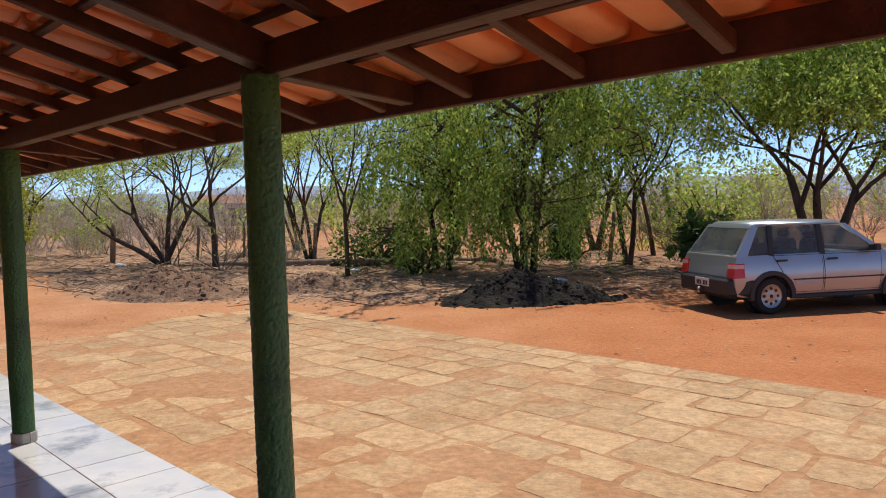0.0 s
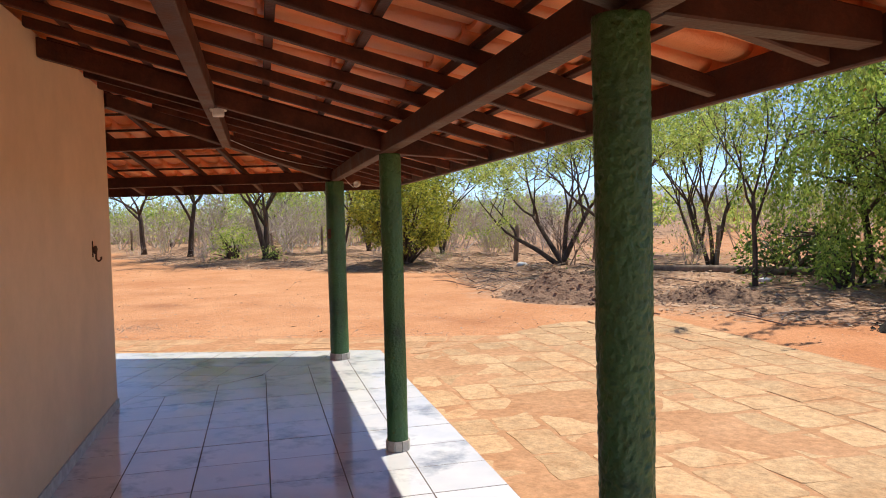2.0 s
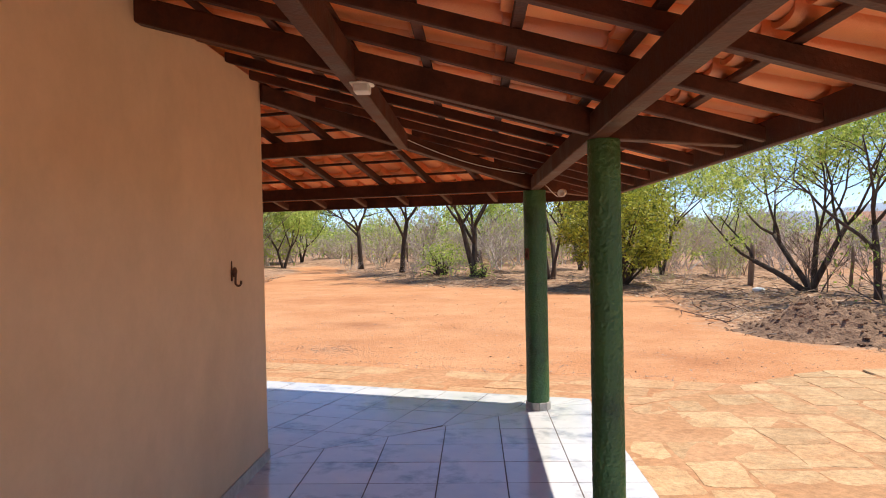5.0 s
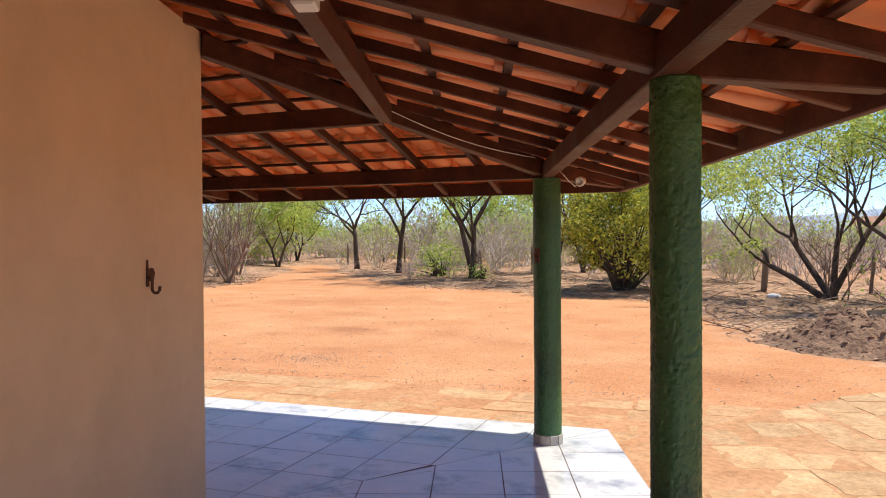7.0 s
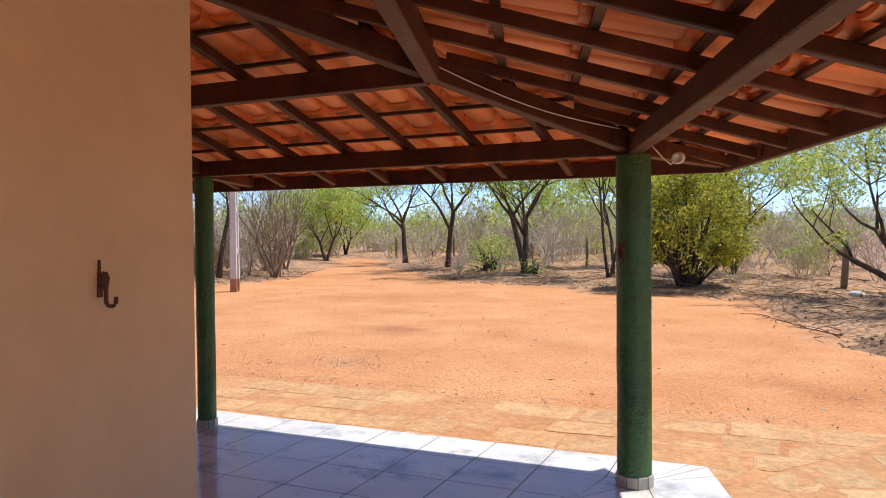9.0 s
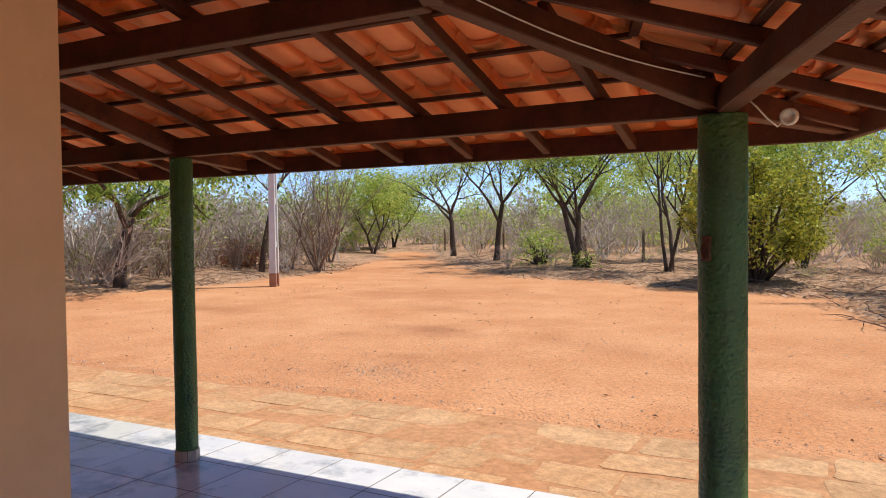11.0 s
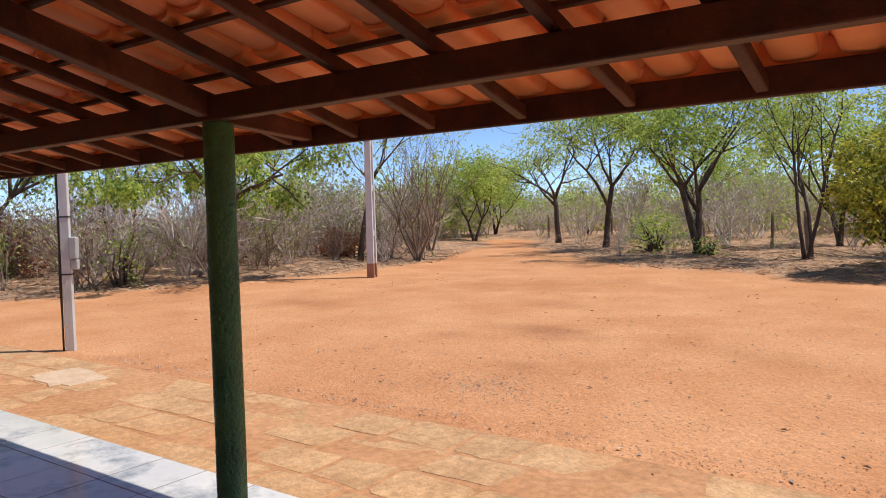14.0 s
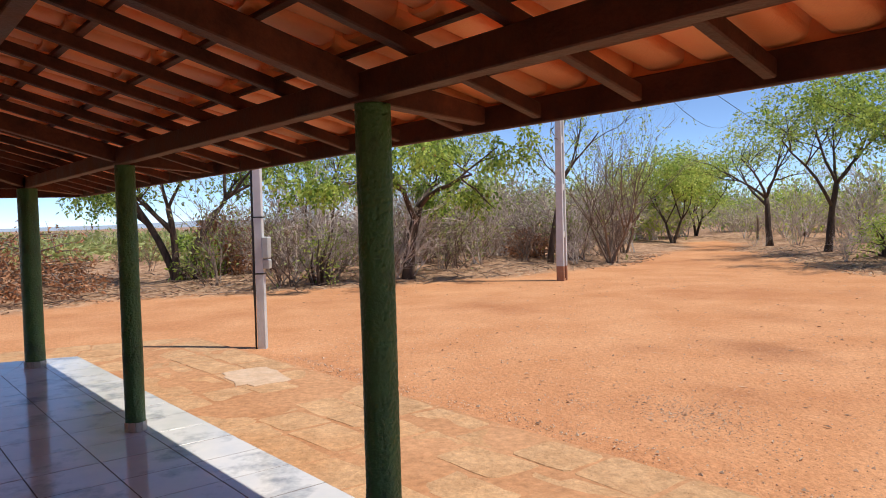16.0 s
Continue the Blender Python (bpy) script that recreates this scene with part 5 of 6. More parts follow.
def prism(outline, y0, y1, bevel=0.0, shape=None, segs=2, cuts=()):
    """A solid between two copies of a side outline of (x, z) pairs."""
    bm = bmesh.new()
    a = [bm.verts.new((x, y0, z)) for x, z in outline]
    b = [bm.verts.new((x, y1, z)) for x, z in outline]
    bm.faces.new(a)
    bm.faces.new(list(reversed(b)))
    n = len(outline)
    for k in range(n):
        bm.faces.new((a[(k + 1) % n], a[k], b[k], b[(k + 1) % n]))
    for zc in cuts:
        bmesh.ops.bisect_plane(bm, geom=bm.verts[:] + bm.edges[:] + bm.faces[:], plane_co=(0, 0, zc), plane_no=(0, 0, 1))
    if shape:
        for v in bm.verts:
            v.co = Vector(shape(v.co))
    bmesh.ops.recalc_face_normals(bm, faces=bm.faces)
    if bevel:
        es = [e for e in bm.edges if abs(e.verts[0].co.y - e.verts[1].co.y) < 0.3]
        bmesh.ops.bevel(bm, geom=es, offset=bevel, segments=segs, affect="EDGES", clamp_overlap=True)
    return bm


def arc(cx, cz, r, a0, a1, n):
    return [(cx + r * math.cos(radians(a0 + (a1 - a0) * k / n)), cz + r * math.sin(radians(a0 + (a1 - a0) * k / n))) for k in range(n + 1)]


CUTS = (0.36, 0.44, 0.52, 0.60, 0.68, 0.76, 0.84)


def build_car(x, y, heading):
    car = empty("hatchback_car", x, y, float(ground_z(x, y)), heading)
    hw, wb, wr = 0.765, 2.36, 0.285

    def bulge(z):
        return 1.0 - 0.085 * ((z - 0.58) / 0.35) ** 2

    def flank(v):
        return (v.x, v.y * bulge(v.z), v.z)

    low = [(-0.57, 0.30), (-0.64, 0.46), (-0.655, 0.60), (-0.63, 0.76), (-0.575, 0.915), (0.8, 0.93), (2.02, 0.925), (2.5, 0.865), (2.88, 0.775), (2.99, 0.66),
           (3.0, 0.42), (2.94, 0.27)]
    low += arc(wb, wr, 0.335, -5, 185, 14)
    low += [(1.7, 0.235), (0.7, 0.235)]
    low += arc(0, wr, 0.335, -5, 185, 14)
    body = part("body", prism(low, -hw, hw, 0.0, flank, 2, CUTS), M_PAINT, car, "silver-blue painted lower body", True)
    body.data.set_sharp_from_angle(angle=radians(40))
    part("underbody", block(-0.5, 2.85, -0.56, 0.56, 0.22, 0.60, 0.03), M_BLACKP, car, "dark underside")

    def side_y(z, off):
        return 0.695 - (z - 0.92) * 0.22 + off

    def panel(name, sgn, quad, o0, o1, material, label="", parent=car):
        pts = [(px, sgn * side_y(pz, o0), pz) for px, pz in quad] + [(px, sgn * side_y(pz, o1), pz) for px, pz in quad]
        bm = bmesh.new()
        n = len(quad)
        v = [bm.verts.new(p) for p in pts]
        bm.faces.new(v[:n])
        bm.faces.new(list(reversed(v[n:])))
        for k in range(n):
            bm.faces.new((v[(k + 1) % n], v[k], v[n + k], v[n + (k + 1) % n]))
        bmesh.ops.recalc_face_normals(bm, faces=bm.faces)
        ob = part(name, bm, material, parent, label)
        return ob

    # roof and pillars
    bm = hexa([(-0.25, -0.612, 1.355), (1.40, -0.612, 1.355), (1.40, 0.612, 1.355), (-0.25, 0.612, 1.355),
               (-0.16, -0.54, 1.425), (1.24, -0.54, 1.435), (1.24, 0.54, 1.435), (-0.16, 0.54, 1.425)])
    bmesh.ops.bevel(bm, geom=list(bm.edges), offset=0.025, segments=3, affect="EDGES", clamp_overlap=True)
    part("roof", bm, M_PAINT, car, "silver-blue roof panel", True)
    for sgn in (-1, 1):
        panel("pillar", sgn, [(-0.58, 0.90), (-0.40, 0.90), (-0.14, 1.37), (-0.25, 1.37)], 0.012, -0.06, M_PAINT)
        panel("pillar", sgn, [(-0.02, 0.90), (0.07, 0.90), (0.09, 1.37), (0.01, 1.37)], 0.010, -0.05, M_BLACKP, "black window pillar")
        panel("pillar", sgn, [(0.87, 0.90), (0.97, 0.90), (0.95, 1.37), (0.87, 1.37)], 0.010, -0.05, M_BLACKP, "black window pillar")
        panel("pillar", sgn, [(1.98, 0.90), (2.10, 0.90), (1.41, 1.37), (1.31, 1.37)], 0.012, -0.05, M_PAINT)
        panel("side_window", sgn, [(-0.39, 0.925), (-0.02, 0.925), (0.01, 1.345), (-0.15, 1.345)], -0.002, -0.008, M_GLASS, "tinted window pane").visible_shadow = False
        panel("side_window", sgn, [(0.07, 0.925), (0.87, 0.925), (0.87, 1.345), (0.09, 1.345)], -0.002, -0.008, M_GLASS, "tinted window pane").visible_shadow = False
        panel("side_window", sgn, [(0.97, 0.925), (1.95, 0.925), (1.30, 1.345), (0.95, 1.345)], -0.002, -0.008, M_GLASS, "tinted window pane").visible_shadow = False
        # doors
        for quad, hx in (([(0.04, 0.905), (0.895, 0.905), (0.895, 0.33), (0.44, 0.33), (0.335, 0.52), (0.20, 0.62)], 0.17),
                         ([(0.925, 0.905), (1.97, 0.905), (1.93, 0.33), (0.925, 0.33)], 1.06)):
            bm = prism(quad, hw - 0.02, hw + 0.004, cuts=CUTS)
            for v in bm.verts:
                v.co.y = sgn * (v.co.y * bulge(v.co.z))
            bmesh.ops.recalc_face_normals(bm, faces=bm.faces)
            door = part("door", bm, M_PAINT, car, "", True)
            door.data.set_sharp_from_angle(angle=radians(40))
            part("handle", block(hx - 0.09, hx + 0.09, sgn * hw - 0.018, sgn * hw + 0.018, 0.815, 0.845, 0.008), M_BLACKP, door, "black door handle")
            rim_pts = []
            for k in range(len(quad)):
                (xa, za), (xb, zb) = quad[k], quad[(k + 1) % len(quad)]
                rim_pts += [(xa + (xb - xa) * u / 5, za + (zb - za) * u / 5) for u in range(5)]
            seam = [(px, sgn * ((hw + 0.003) * bulge(pz)), pz) for px, pz in rim_pts]
            wire("seam", seam + seam[:1], 0.005, M_BLACKP, door, "dark door gap", 4)
        part("side_moulding", block(0.36, 2.0, sgn * (hw - 0.01) - 0.015, sgn * (hw - 0.01) + 0.015, 0.515, 0.545, 0.006), M_BLACKP, car, "black side rubbing strip")
        part("side_decal", block(0.42, 0.85, sgn * (hw + 0.004) - 0.002, sgn * (hw + 0.004) + 0.002, 0.455, 0.505), M_GREYP, car, "pale grey printed side decal")
        part("sill", block(0.36, 2.0, sgn * 0.70 - 0.05, sgn * 0.70 + 0.05, 0.225, 0.30, 0.015), M_BLACKP, car, "black plastic sill")
        # wheel arches and wheels
        for wx in (0, wb):
            ring = arc(wx, wr, 0.395, -8, 188, 18) + list(reversed(arc(wx, wr, 0.325, -8, 188, 18)))
            part("arch_trim", prism(ring, sgn * (hw - 0.04), sgn * (hw + 0.022)), M_BLACKP, car, "black plastic wheel arch")
            well = part("wheel_well", lathe([(0.33, -0.02), (0.33, 0.02)], 28), M_BLACKP, car, "dark wheel well")
            well.matrix_basis = pose(wx, sgn * 0.52, wr, 90, 0, 0)
            wheel = empty("wheel", 0, 0)
            wheel.parent = car
            wheel.matrix_basis = pose(wx, sgn * 0.665, wr, 90 if sgn < 0 else -90, 0, 0)
            part("tyre", lathe([(0.185, -0.085), (0.245, -0.088), (0.272, -0.078), (0.285, -0.05), (0.285, 0.05), (0.272, 0.078), (0.245, 0.088), (0.185, 0.085)], 36, False), M_RUBBER, wheel, "black rubber tyre", True)
            part("rim", lathe([(0.19, -0.05), (0.19, 0.078), (0.172, 0.074), (0.155, 0.058), (0.07, 0.068), (0.03, 0.072)], 36), M_ALLOY, wheel, "silver wheel disc", True)
            for k in range(8):
                h = part("rim_hole", lathe([(0.024, -0.01), (0.024, 0.012)], 10), M_BLACKP, wheel)
                h.matrix_basis = pose(0.117 * math.cos(k * math.pi / 4), 0.117 * math.sin(k * math.pi / 4), 0.055)
            part("hub_cap", lathe([(0.03, 0.06), (0.03, 0.078), (0.01, 0.082)], 12), M_BLACKP, wheel)
        lamp = part("tail_light", hexa([(-0.672, sgn * 0.56, 0.58), (-0.672, sgn * 0.772, 0.58), (-0.46, sgn * 0.772, 0.58), (-0.46, sgn * 0.56, 0.58),
                                        (-0.632, sgn * 0.56, 0.81), (-0.632, sgn * 0.745, 0.81), (-0.46, sgn * 0.745, 0.81), (-0.46, sgn * 0.56, 0.81)], 0.012), M_RED, car, "red tail lamp")
        part("lamp_window", hexa([(-0.655, sgn * 0.585, 0.73), (-0.655, sgn * 0.762, 0.73), (-0.48, sgn * 0.762, 0.73), (-0.48, sgn * 0.6, 0.73),
                                  (-0.642, sgn * 0.585, 0.79), (-0.642, sgn * 0.754, 0.79), (-0.48, sgn * 0.754, 0.79), (-0.48, sgn * 0.6, 0.79)]), M_AMBER, lamp, "pale reversing lamp")
        mirror = part("mirror", hexa([(1.72, sgn * 0.735, 0.93), (1.86, sgn * 0.735, 0.93), (1.84, sgn * 0.90, 0.94), (1.74, sgn * 0.90, 0.94),
                                      (1.72, sgn * 0.735, 1.03), (1.84, sgn * 0.735, 1.03), (1.82, sgn * 0.90, 1.05), (1.74, sgn * 0.90, 1.05)], 0.015), M_BLACKP, car, "black door mirror")
    # rear
    part("bumper", hexa([(-0.72, -0.70, 0.30), (-0.30, -0.79, 0.30), (-0.30, 0.79, 0.30), (-0.72, 0.70, 0.30),
                         (-0.73, -0.71, 0.57), (-0.30, -0.795, 0.56), (-0.30, 0.795, 0.56), (-0.73, 0.71, 0.57)], 0.035), M_BLACKP, car, "dark grey plastic rear bumper")
    part("bumper", hexa([(2.7, -0.78, 0.26), (3.06, -0.68, 0.26), (3.06, 0.68, 0.26), (2.7, 0.78, 0.26),
                         (2.7, -0.785, 0.52), (3.06, -0.69, 0.52), (3.06, 0.69, 0.52), (2.7, 0.785, 0.52)], 0.035), M_BLACKP, car, "dark grey plastic front bumper")
    plate = part("number_plate", block(-0.742, -0.728, -0.20, 0.20, 0.415, 0.545, 0.004), M_PLATE, car, "pale grey number plate")
    for k in range(7):
        if k != 3:
            part("plate_mark", block(-0.746, -0.741, -0.16 + k * 0.046, -0.13 + k * 0.046, 0.435, 0.505), M_BLACKP, plate)
    part("tow_ball", lathe([(0.018, 0.28), (0.018, 0.34), (0.03, 0.36), (0.03, 0.385), (0.01, 0.40)], 12), M_ALLOY, car, "pale tow hitch ball").location = (-0.78, 0.02, 0)
    part("tow_bar", block(-0.80, -0.5, -0.0, 0.04, 0.27, 0.30), M_BLACKP, car)
    rw = hexa([(-0.592, -0.63, 0.925), (-0.586, -0.63, 0.925), (-0.586, 0.63, 0.925), (-0.592, 0.63, 0.925),
               (-0.262, -0.55, 1.36), (-0.256, -0.55, 1.36), (-0.256, 0.55, 1.36), (-0.262, 0.55, 1.36)])
    part("rear_window", rw, M_GLASS, car, "dark tinted rear window").visible_shadow = False
    for k, (xa, za, xb, zb, wa, wb2) in enumerate(((-0.595, 0.90, -0.56, 0.935, 0.70, 0.69), (-0.285, 1.33, -0.24, 1.385, 0.60, 0.58))):
        part("window_frame", hexa([(xa - 0.008, -wa, za), (xa + 0.05, -wa, za), (xa + 0.05, wa, za), (xa - 0.008, wa, za),
                                   (xb - 0.008, -wb2, zb), (xb + 0.05, -wb2, zb), (xb + 0.05, wb2, zb), (xb - 0.008, wb2, zb)], 0.006), M_PAINT, car)
    part("badge", lathe([(0.02, 0), (0.02, 0.006)], 12), M_ALLOY, car, "small silver badge").matrix_basis = pose(-0.655, 0, 0.74, 0, -80, 0)
    ws = hexa([(2.03, -0.66, 0.93), (2.037, -0.66, 0.93), (2.037, 0.66, 0.93), (2.03, 0.66, 0.93),
               (1.36, -0.56, 1.365), (1.367, -0.56, 1.365), (1.367, 0.56, 1.365), (1.36, 0.56, 1.365)])
    part("windscreen", ws, M_GLASS, car, "clear front windscreen").visible_shadow = False
    # cabin
    part("dashboard", block(1.65, 2.0, -0.66, 0.66, 0.70, 0.98, 0.04), M_CABIN, car)
    for sy, sx in ((-0.33, 1.05), (0.33, 1.05)):
        part("seat", block(sx - 0.12, sx + 0.06, sy - 0.23, sy + 0.23, 0.60, 1.12, 0.05), M_CABIN, car, "dark cloth front seat")
        part("headrest", block(sx - 0.12, sx, sy - 0.12, sy + 0.12, 1.13, 1.27, 0.04), M_CABIN, car)
    part("seat", block(0.10, 0.26, -0.60, 0.60, 0.60, 1.08, 0.05), M_CABIN, car, "dark cloth rear bench")
    part("seat_cover", block(0.28, 0.36, 0.05, 0.60, 0.75, 1.15, 0.03), M_SEAT, car, "red cloth over the seat")
    part("parcel_shelf", block(-0.50, 0.08, -0.62, 0.62, 0.88, 0.91), M_CABIN, car)
    car.scale = (0.925, 0.925, 0.925)
    tagged(car, "silver-blue five-door hatchback car parked on red earth", "car")


build_car(4.42, 11.40, 12.0)

# ---- poles, posts, cables ----


def meter_post(x, y):
    z = float(ground_z(x, y))
    root = empty("meter_post", x, y, z, 76)
    part("post", hexa([(-0.055, -0.055, -0.1), (0.055, -0.055, -0.1), (0.055, 0.055, -0.1), (-0.055, 0.055, -0.1),
                       (-0.05, -0.05, 4.0), (0.05, -0.05, 4.0), (0.05, 0.05, 4.0), (-0.05, 0.05, 4.0)], 0.006), M_CONC, root, "slim pale grey concrete post")
    box = part("meter_box", block(0.045, 0.135, -0.08, 0.08, 1.19, 1.47, 0.012), M_GREYP, root, "grey plastic electric meter box")
    part("cover", block(0.055, 0.125, 0.075, 0.095, 1.22, 1.44, 0.008), M_WHITE, box, "clear pale cover")
    part("breaker_box", block(0.05, 0.14, -0.06, 0.06, 1.05, 1.175, 0.01), M_GREYP, root, "small grey breaker box")
    for h in (0.98, 1.72, 2.5):
        b = part("strap", lathe([(0.082, 0), (0.082, 0.018)], 4), M_CABLE, root, "black fixing strap")
        b.matrix_basis = pose(0, 0, h, 0, 0, 45)
    wire("conduit", [(-0.08, -0.03, -0.08), (-0.075, -0.03, 1.0), (-0.075, -0.03, 2.4), (-0.07, -0.02, 3.9)], 0.014, M_CABLE, root, "black cable conduit")
    wire("conduit", [(-0.08, 0.0, -0.08), (-0.10, 0.0, 0.9), (-0.075, 0.0, 1.8), (-0.07, -0.01, 3.9)], 0.008, M_CABLE, root, "thin black cable")
    tagged(root, "slim concrete meter post with grey boxes and cables", "utility post")


def power_pole(x, y, rz):
    z = float(ground_z(x, y))
    root = empty("power_pole", x, y, z, rz)
    h = 8.0

    def taper(v):
        k = 1 - 0.38 * max(0, v.z) / h
        return (v.x * k, v.y * k, v.z)
    # two flanges and a web with openings between
    for sx in (-1, 1):
        bm = block(sx * 0.115 - 0.035, sx * 0.115 + 0.035, -0.1, 0.1, 0.38, h, 0.006)
        for v in bm.verts:
            v.co = Vector(taper(v.co))
        part("flange", bm, M_CONC, root, "pale concrete flange")
        bm = block(sx * 0.115 - 0.035, sx * 0.115 + 0.035, -0.1, 0.1, -0.1, 0.38, 0.006)
        part("foot", bm, M_DIRTY, root, "earth-stained pole foot")
    zz = -0.1
    k = 0
    while zz < h - 0.2:
        top = min(h, zz + (0.16 if k % 2 == 0 else 1.06))
        if k % 2 == 0 or zz > 6.5:
            bm = block(-0.082, 0.082, -0.075, 0.075, max(zz, -0.1), top)
        else:
            bm = block(-0.082, 0.082, -0.012, 0.012, zz, top)
        for v in bm.verts:
            v.co = Vector(taper(v.co))
        part("web", bm, M_CONC if zz > 0.3 else M_DIRTY, root)
        zz = top
        k += 1
    wire("step_bolt", [(-0.12, 0.0, 3.62), (0.36, 0.0, 3.66), (0.40, 0.0, 3.62)], 0.010, M_RUST, root, "rusty iron step bolt")
    part("crossarm", block(-0.6, 0.6, -0.05, 0.05, 7.55, 7.65, 0.01), M_POST, root, "wooden crossarm")
    tagged(root, "pale concrete power pole with red earth-stained foot", "power pole")


meter_post(-15.25, 5.32)
power_pole(-23.25, 12.72, -41.5)
a0, a1 = Vector((-23.35, 12.8, 7.6)), Vector((-88.0, 62.0, 13.0))
wire("power_line", [a0.lerp(a1, t / 12) - Vector((0, 0, 2.2 * math.sin(math.pi * t / 12))) for t in range(13)], 0.016, M_CABLE, None, "", 5)
tagged(bpy.data.objects["power_line"], "thin black overhead power line from the pole", "cable")
a1 = Vector((-80.0, 75.0, 9.0))
w2 = wire("power_line", [a0.lerp(a1, t / 12) - Vector((0, 0, 2.6 * math.sin(math.pi * t / 12))) for t in range(13)], 0.014, M_CABLE, None, "", 5)
tagged(w2, "thin black overhead power line over the trees", "cable")


def fence_post(x, y, h, r, seed):
    rng = random.Random(seed)
    t = Tubes()
    p, pts, rad = Vector((0, 0, -0.1)), [], []
    for k in range(6):
        pts.append(p + Vector((rng.uniform(-0.015, 0.015), rng.uniform(-0.015, 0.015), (h + 0.1) * k / 5)))
        rad.append(r * rng.uniform(0.85, 1.12) * (0.75 if k == 5 else 1))
    t.add(pts, rad, 8)
    ob = raw("fence_post", t.v, t.f, M_POST, None, "", True)
    ob.matrix_world = pose(x, y, float(ground_z(x, y)), rng.uniform(-5, 5), rng.uniform(-5, 5), 0)
    tagged(ob, "weathered grey-brown wooden fence post in dry litter", "fence post", "fence posts")


for k, (px, py, h, r) in enumerate(((-10.8, 23.8, 1.25, 0.09), (-8.3, 24.5, 1.15, 0.05), (-4.2, 23.2, 1.15, 0.07), (-6.9, 25.0, 1.2, 0.045), (4.2, 19.5, 1.25, 0.06),
                                    (-41.5, 31.6, 1.4, 0.07), (-39.5, 33.0, 1.3, 0.06), (-36.2, 32.0, 1.3, 0.06), (-33.2, 30.8, 1.3, 0.07), (-27.2, 29.4, 1.3, 0.06),
                                    (-22.6, 27.8, 1.3, 0.06), (-20.3, 26.6, 1.3, 0.07), (-16.6, 26.0, 1.3, 0.06), (9.2, 21.5, 1.2, 0.06), (7.4, 21.9, 1.2, 0.05), (1.1, 23.9, 1.2, 0.05))):
    fence_post(px, py, h, r, 300 + k)

# log lying along the litter, blue drum lid, pale stone
t = Tubes()
t.add([Vector((-6.3, 19.9, 0.02)), Vector((-3.4, 19.6, 0.05)), Vector((-0.4, 19.5, 0.04)), Vector((1.2, 19.1, 0.03))], [0.09, 0.10, 0.09, 0.07], 9)
lg = raw("log", t.v, t.f, M_POST, None, "", True)
lg.location.z = float(ground_z(-2.4, 19.6)) + 0.06
tagged(lg, "long weathered timber lying in the leaf litter", "log")
drum = empty("water_drum", 3.1, 21.0, float(ground_z(3.1, 21.0)))
part("barrel", lathe([(0.26, 0), (0.29, 0.25), (0.29, 0.62), (0.28, 0.8)], 20), M_CABIN, drum, "dark barrel", True)
part("lid", lathe([(0.30, 0.80), (0.30, 0.86), (0.1, 0.875)], 20), M_BLUE, drum, "faded blue lid")
tagged(drum, "dark drum with faded blue lid under the trees", "drum")


def stone(x, y, s, seed, material, label):
    bm = bmesh.new()
    bmesh.ops.create_icosphere(bm, subdivisions=2, radius=s)
    for v in bm.verts:
        v.co *= 1 + 0.35 * noise.noise(v.co * (2.2 / s) + Vector((seed, 0, 0)))
        v.co.z *= 0.45
    ob = part("stone", bm, material)
    ob.location = (x, y, float(ground_z(x, y)) + s * 0.25)
    tagged(ob, label, "stone")


stone(-9.9, 22.3, 0.17, 3, M_CONC, "flat pale stone lying in dry litter")
stone(2.15, 14.6, 0.15, 5, M_CONC, "pale grey lump on the black heap")
stone(-2.3, 18.2, 0.14, 8, M_CONC, "pale grey stone beside the thin tree")

# small far house
fh = empty("house", -24.5, 84.0, float(ground_z(-24.5, 84)), 20)
part("wall", block(-3, 3, -2.2, 2.2, -0.2, 2.5), M_CONC, fh, "pale plastered wall")
part("roof", hexa([(-3.4, -2.7, 2.5), (3.4, -2.7, 2.5), (3.4, 2.7, 2.5), (-3.4, 2.7, 2.5), (-3.4, -0.05, 3.5), (3.4, -0.05, 3.5), (3.4, 0.05, 3.5), (-3.4, 0.05, 3.5)]), M_DIRTY, fh, "red tile roof")
part("door", block(-0.5, 0.4, -2.23, -2.19, -0.1, 2.0), M_POST, fh, "dark wooden door")
part("window", block(1.2, 2.1, -2.23, -2.19, 0.9, 1.9), M_POST, fh, "dark wooden shutter")
tagged(fh, "small pale house with red roof beyond the trees", "house")

# ---- small fittings of the veranda ----


def on_side(s, a, o, z):
    return at(s, a, o, z)


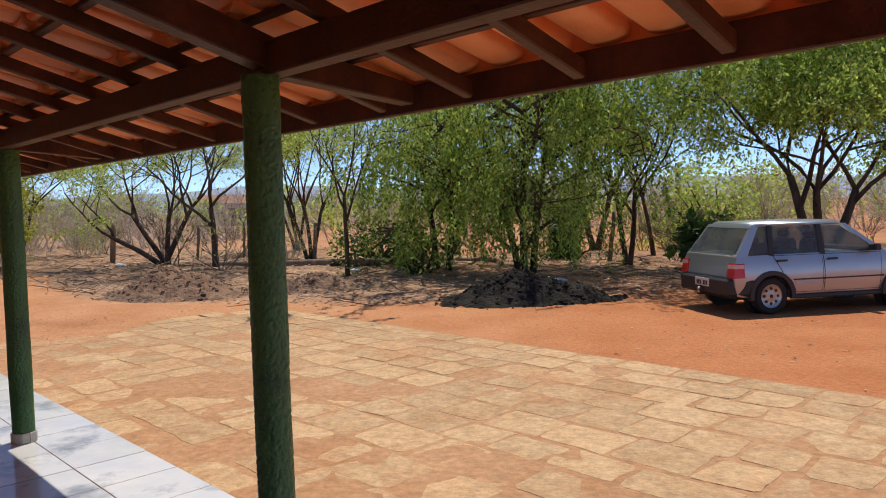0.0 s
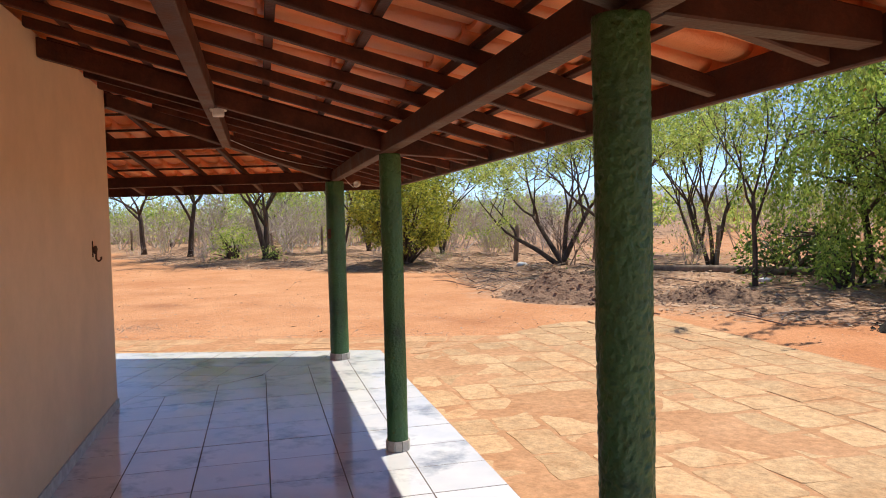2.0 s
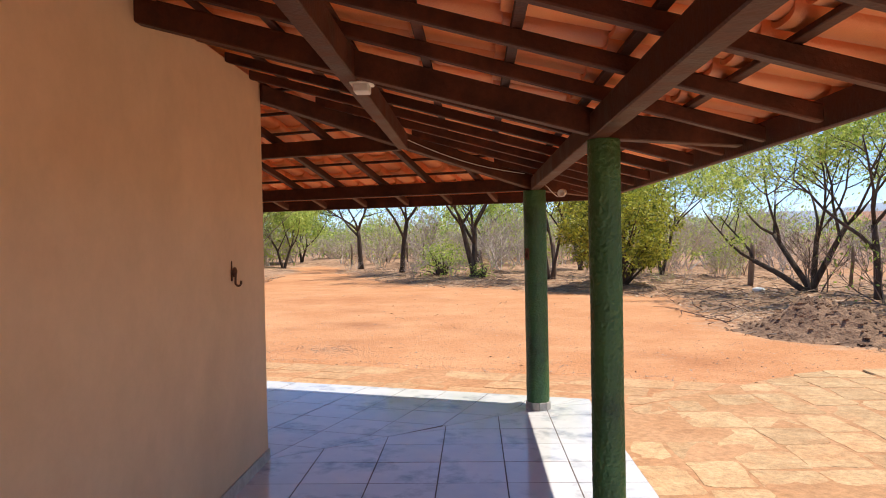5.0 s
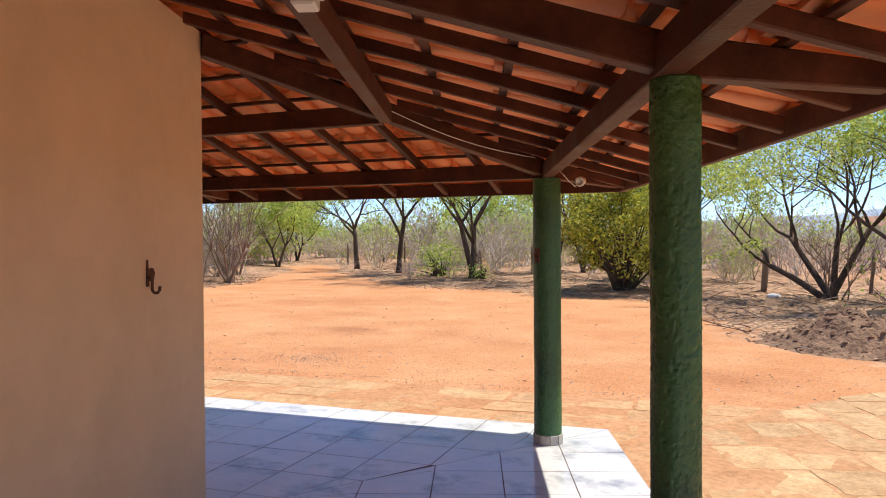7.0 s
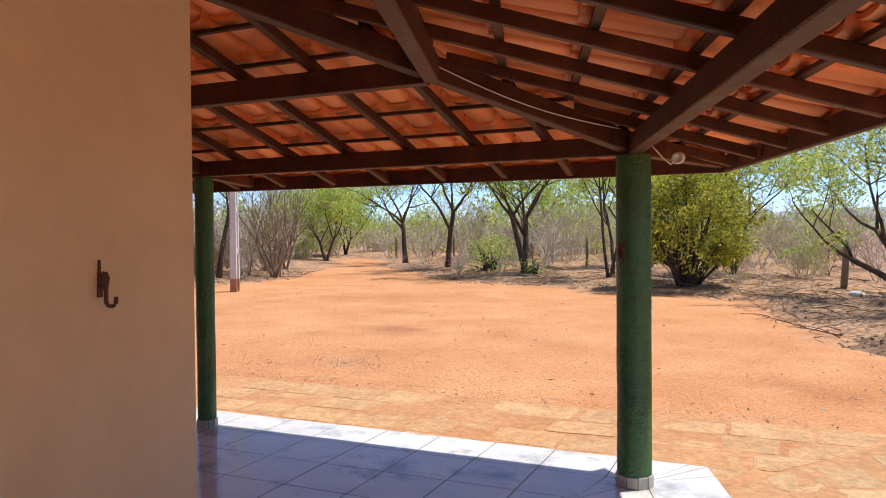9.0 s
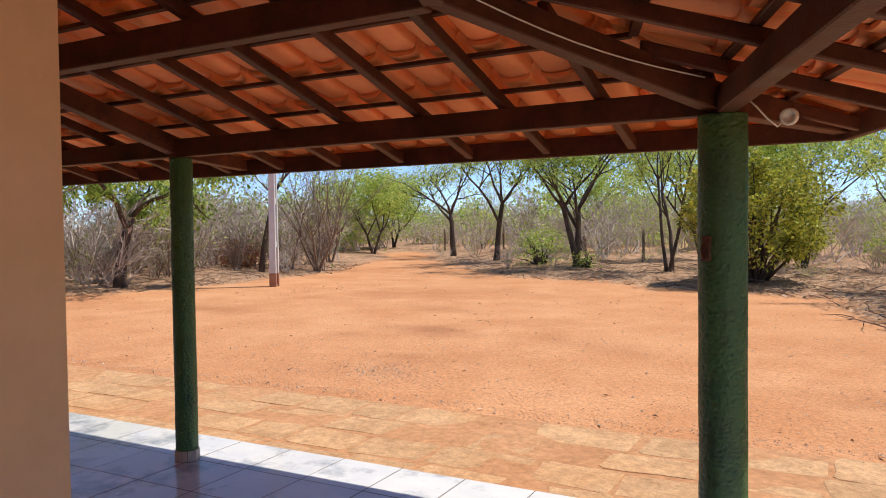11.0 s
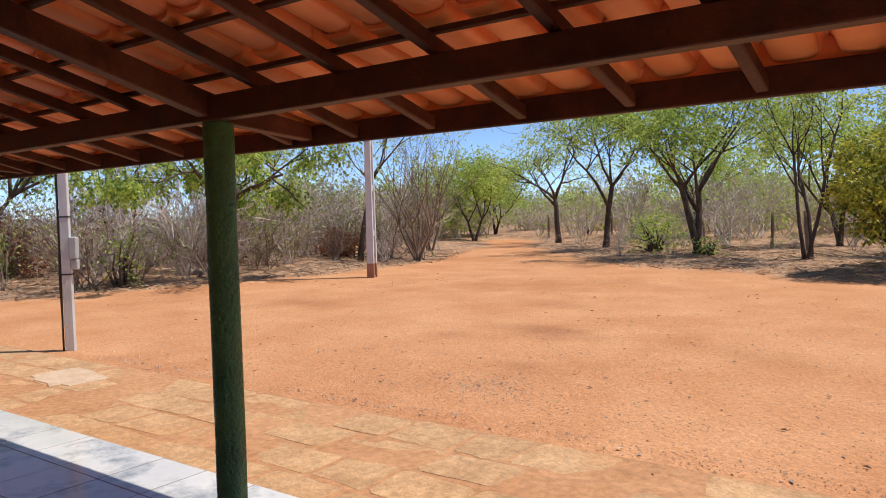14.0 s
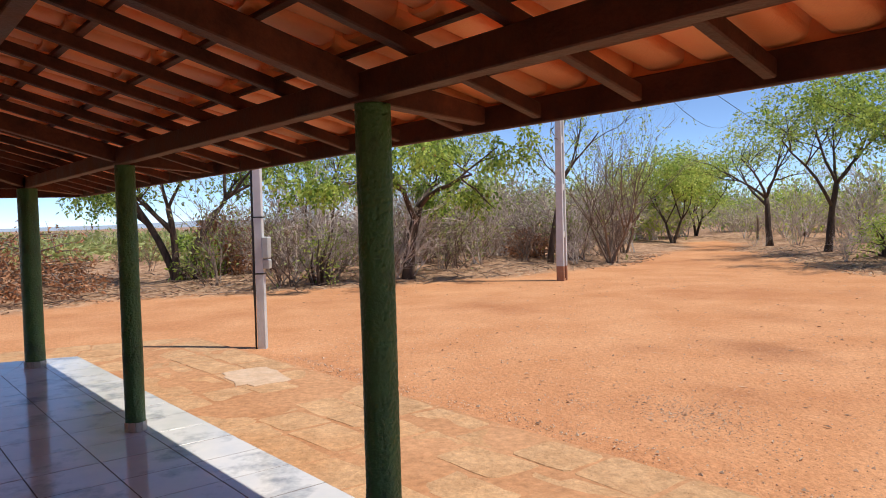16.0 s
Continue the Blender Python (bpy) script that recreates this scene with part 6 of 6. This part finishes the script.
def wall_hook():
    q = Vector((-5.14, 4.413))
    a = (q - CORNER[0]).dot(DIR[0])
    p = at(0, a, -DEPTH, 1.325)
    root = empty("wall_hook", p.x, p.y, p.z, math.degrees(A0) - 90)
    # x points out of the wall here
    part("plate", hexa([(0, -0.014, -0.05), (0.006, -0.014, -0.05), (0.006, 0.014, -0.05), (0, 0.014, -0.05),
                        (0, -0.004, 0.07), (0.006, -0.004, 0.07), (0.006, 0.004, 0.07), (0, 0.004, 0.07)], 0.001), M_RUST, root, "rusty wall plate")
    boss = bmesh.new()
    bmesh.ops.create_icosphere(boss, subdivisions=3, radius=0.02)
    for vert in boss.verts:
        c = vert.co
        k = 1 + 0.25 * noise.noise(c * 90)
        vert.co = Vector((0.02 + c.x * 0.85 * k, c.y * 0.7 * k, 0.004 + c.z * 1.45 * k))
    part("boss", boss, M_RUST, root, "worn cast iron boss")
    arc = [(0.041 - 0.017 * math.cos(k * 0.45), 0, -0.062 - 0.017 * math.sin(k * 0.45)) for k in range(8)]
    wire("hook", [(0.020, 0, 0.012), (0.026, 0, 0.0), (0.025, 0, -0.03)] + arc + [(0.059, 0, -0.048)], 0.0068, M_RUST, root, "rusty bent iron hook", 8)
    tagged(root, "rusty iron hammock hook on the peach wall", "hook")


wall_hook()


def column_hook():
    c = at(1, 0, 0, 0)
    d = Vector((-3.3 - c.x, 4.5 - c.y)).normalized()
    w = math.degrees(math.atan2(d.y, d.x)) - 38
    root = empty("column_hook", c.x + 0.100 * math.cos(radians(w)), c.y + 0.100 * math.sin(radians(w)), 1.36, w)
    part("plate", hexa([(-0.004, -0.022, -0.055), (0.008, -0.022, -0.055), (0.008, 0.022, -0.055), (-0.004, 0.022, -0.055),
                        (-0.004, -0.022, 0.05), (0.008, -0.022, 0.05), (0.008, 0.022, 0.05), (-0.004, 0.022, 0.05)], 0.003), M_RUST, root, "rusty iron plate")
    wire("ring", [(0.010, 0.018 * math.cos(k), 0.035 * math.sin(k) - 0.01) for k in [i * 0.5236 for i in range(13)]], 0.005, M_RUST, root, "worn metal ring", 6)
    tagged(root, "worn iron hammock fixing on the green column", "hook")


column_hook()


def junction_box():
    a = PLACES[0][1] + 0.09
    p = at(0, a, -1.02, BEAM_Z + SLOPE * 1.07 - 0.02)
    root = empty("junction_box", p.x, p.y, p.z, math.degrees(A0))
    part("box", block(-0.045, 0.045, -0.035, 0.035, -0.035, 0.004, 0.006), M_WHITE, root, "white plastic box")
    part("cover", block(-0.05, 0.05, -0.05, 0.05, 0.0, 0.012, 0.004), M_WHITE, root, "white plastic cover plate")
    tagged(root, "white plastic junction box under the roof purlin", "junction box")


junction_box()


def lamp_socket():
    c = Vector((-4.955, 7.42, BEAM_Z - 0.03))
    root = empty("lamp_socket", c.x, c.y, c.z)
    aim = Vector((-4.0 - c.x, 5.0 - c.y, -0.4)).to_track_quat("Z", "Y").to_matrix().to_4x4()
    s = part("socket", lathe([(0.026, -0.03), (0.028, 0.02), (0.034, 0.025), (0.034, 0.055), (0.024, 0.06), (0.020, 0.045)], 20), M_WHITE, root, "cream ceramic socket", True)
    s.matrix_basis = aim
    wire("lead", [(-0.02, 0.015, 0.0), (-0.05, -0.01, -0.035), (-0.075, -0.045, 0.0), (-0.10, -0.075, 0.045), (-0.12, -0.09, 0.07)], 0.004, M_WHITE, root, "white twin wire", 6)
    tagged(root, "cream ceramic lamp socket hanging at the corner column", "lamp socket")


lamp_socket()


def hip_wire():
    o = -DEPTH
    a, b = at(1, lo(o), o, BEAM_Z + SLOPE * DEPTH), at(1, 0, 0, BEAM_Z)
    way = (b - a)
    side_w = Vector((way.y, -way.x, 0)).normalized() * 0.047
    pts = []
    for k in range(11):
        t = 0.42 + 0.52 * k / 10
        q = a.lerp(b, t) + side_w + Vector((0, 0, 0.075 - 0.05 * math.sin(math.pi * k / 10) + 0.03 * k / 10))
        pts.append(q)
    w = wire("cable", pts, 0.0032, M_WHITE)
    tagged(w, "loose white electric cable along the hip beam", "cable")


hip_wire()
build_paving()
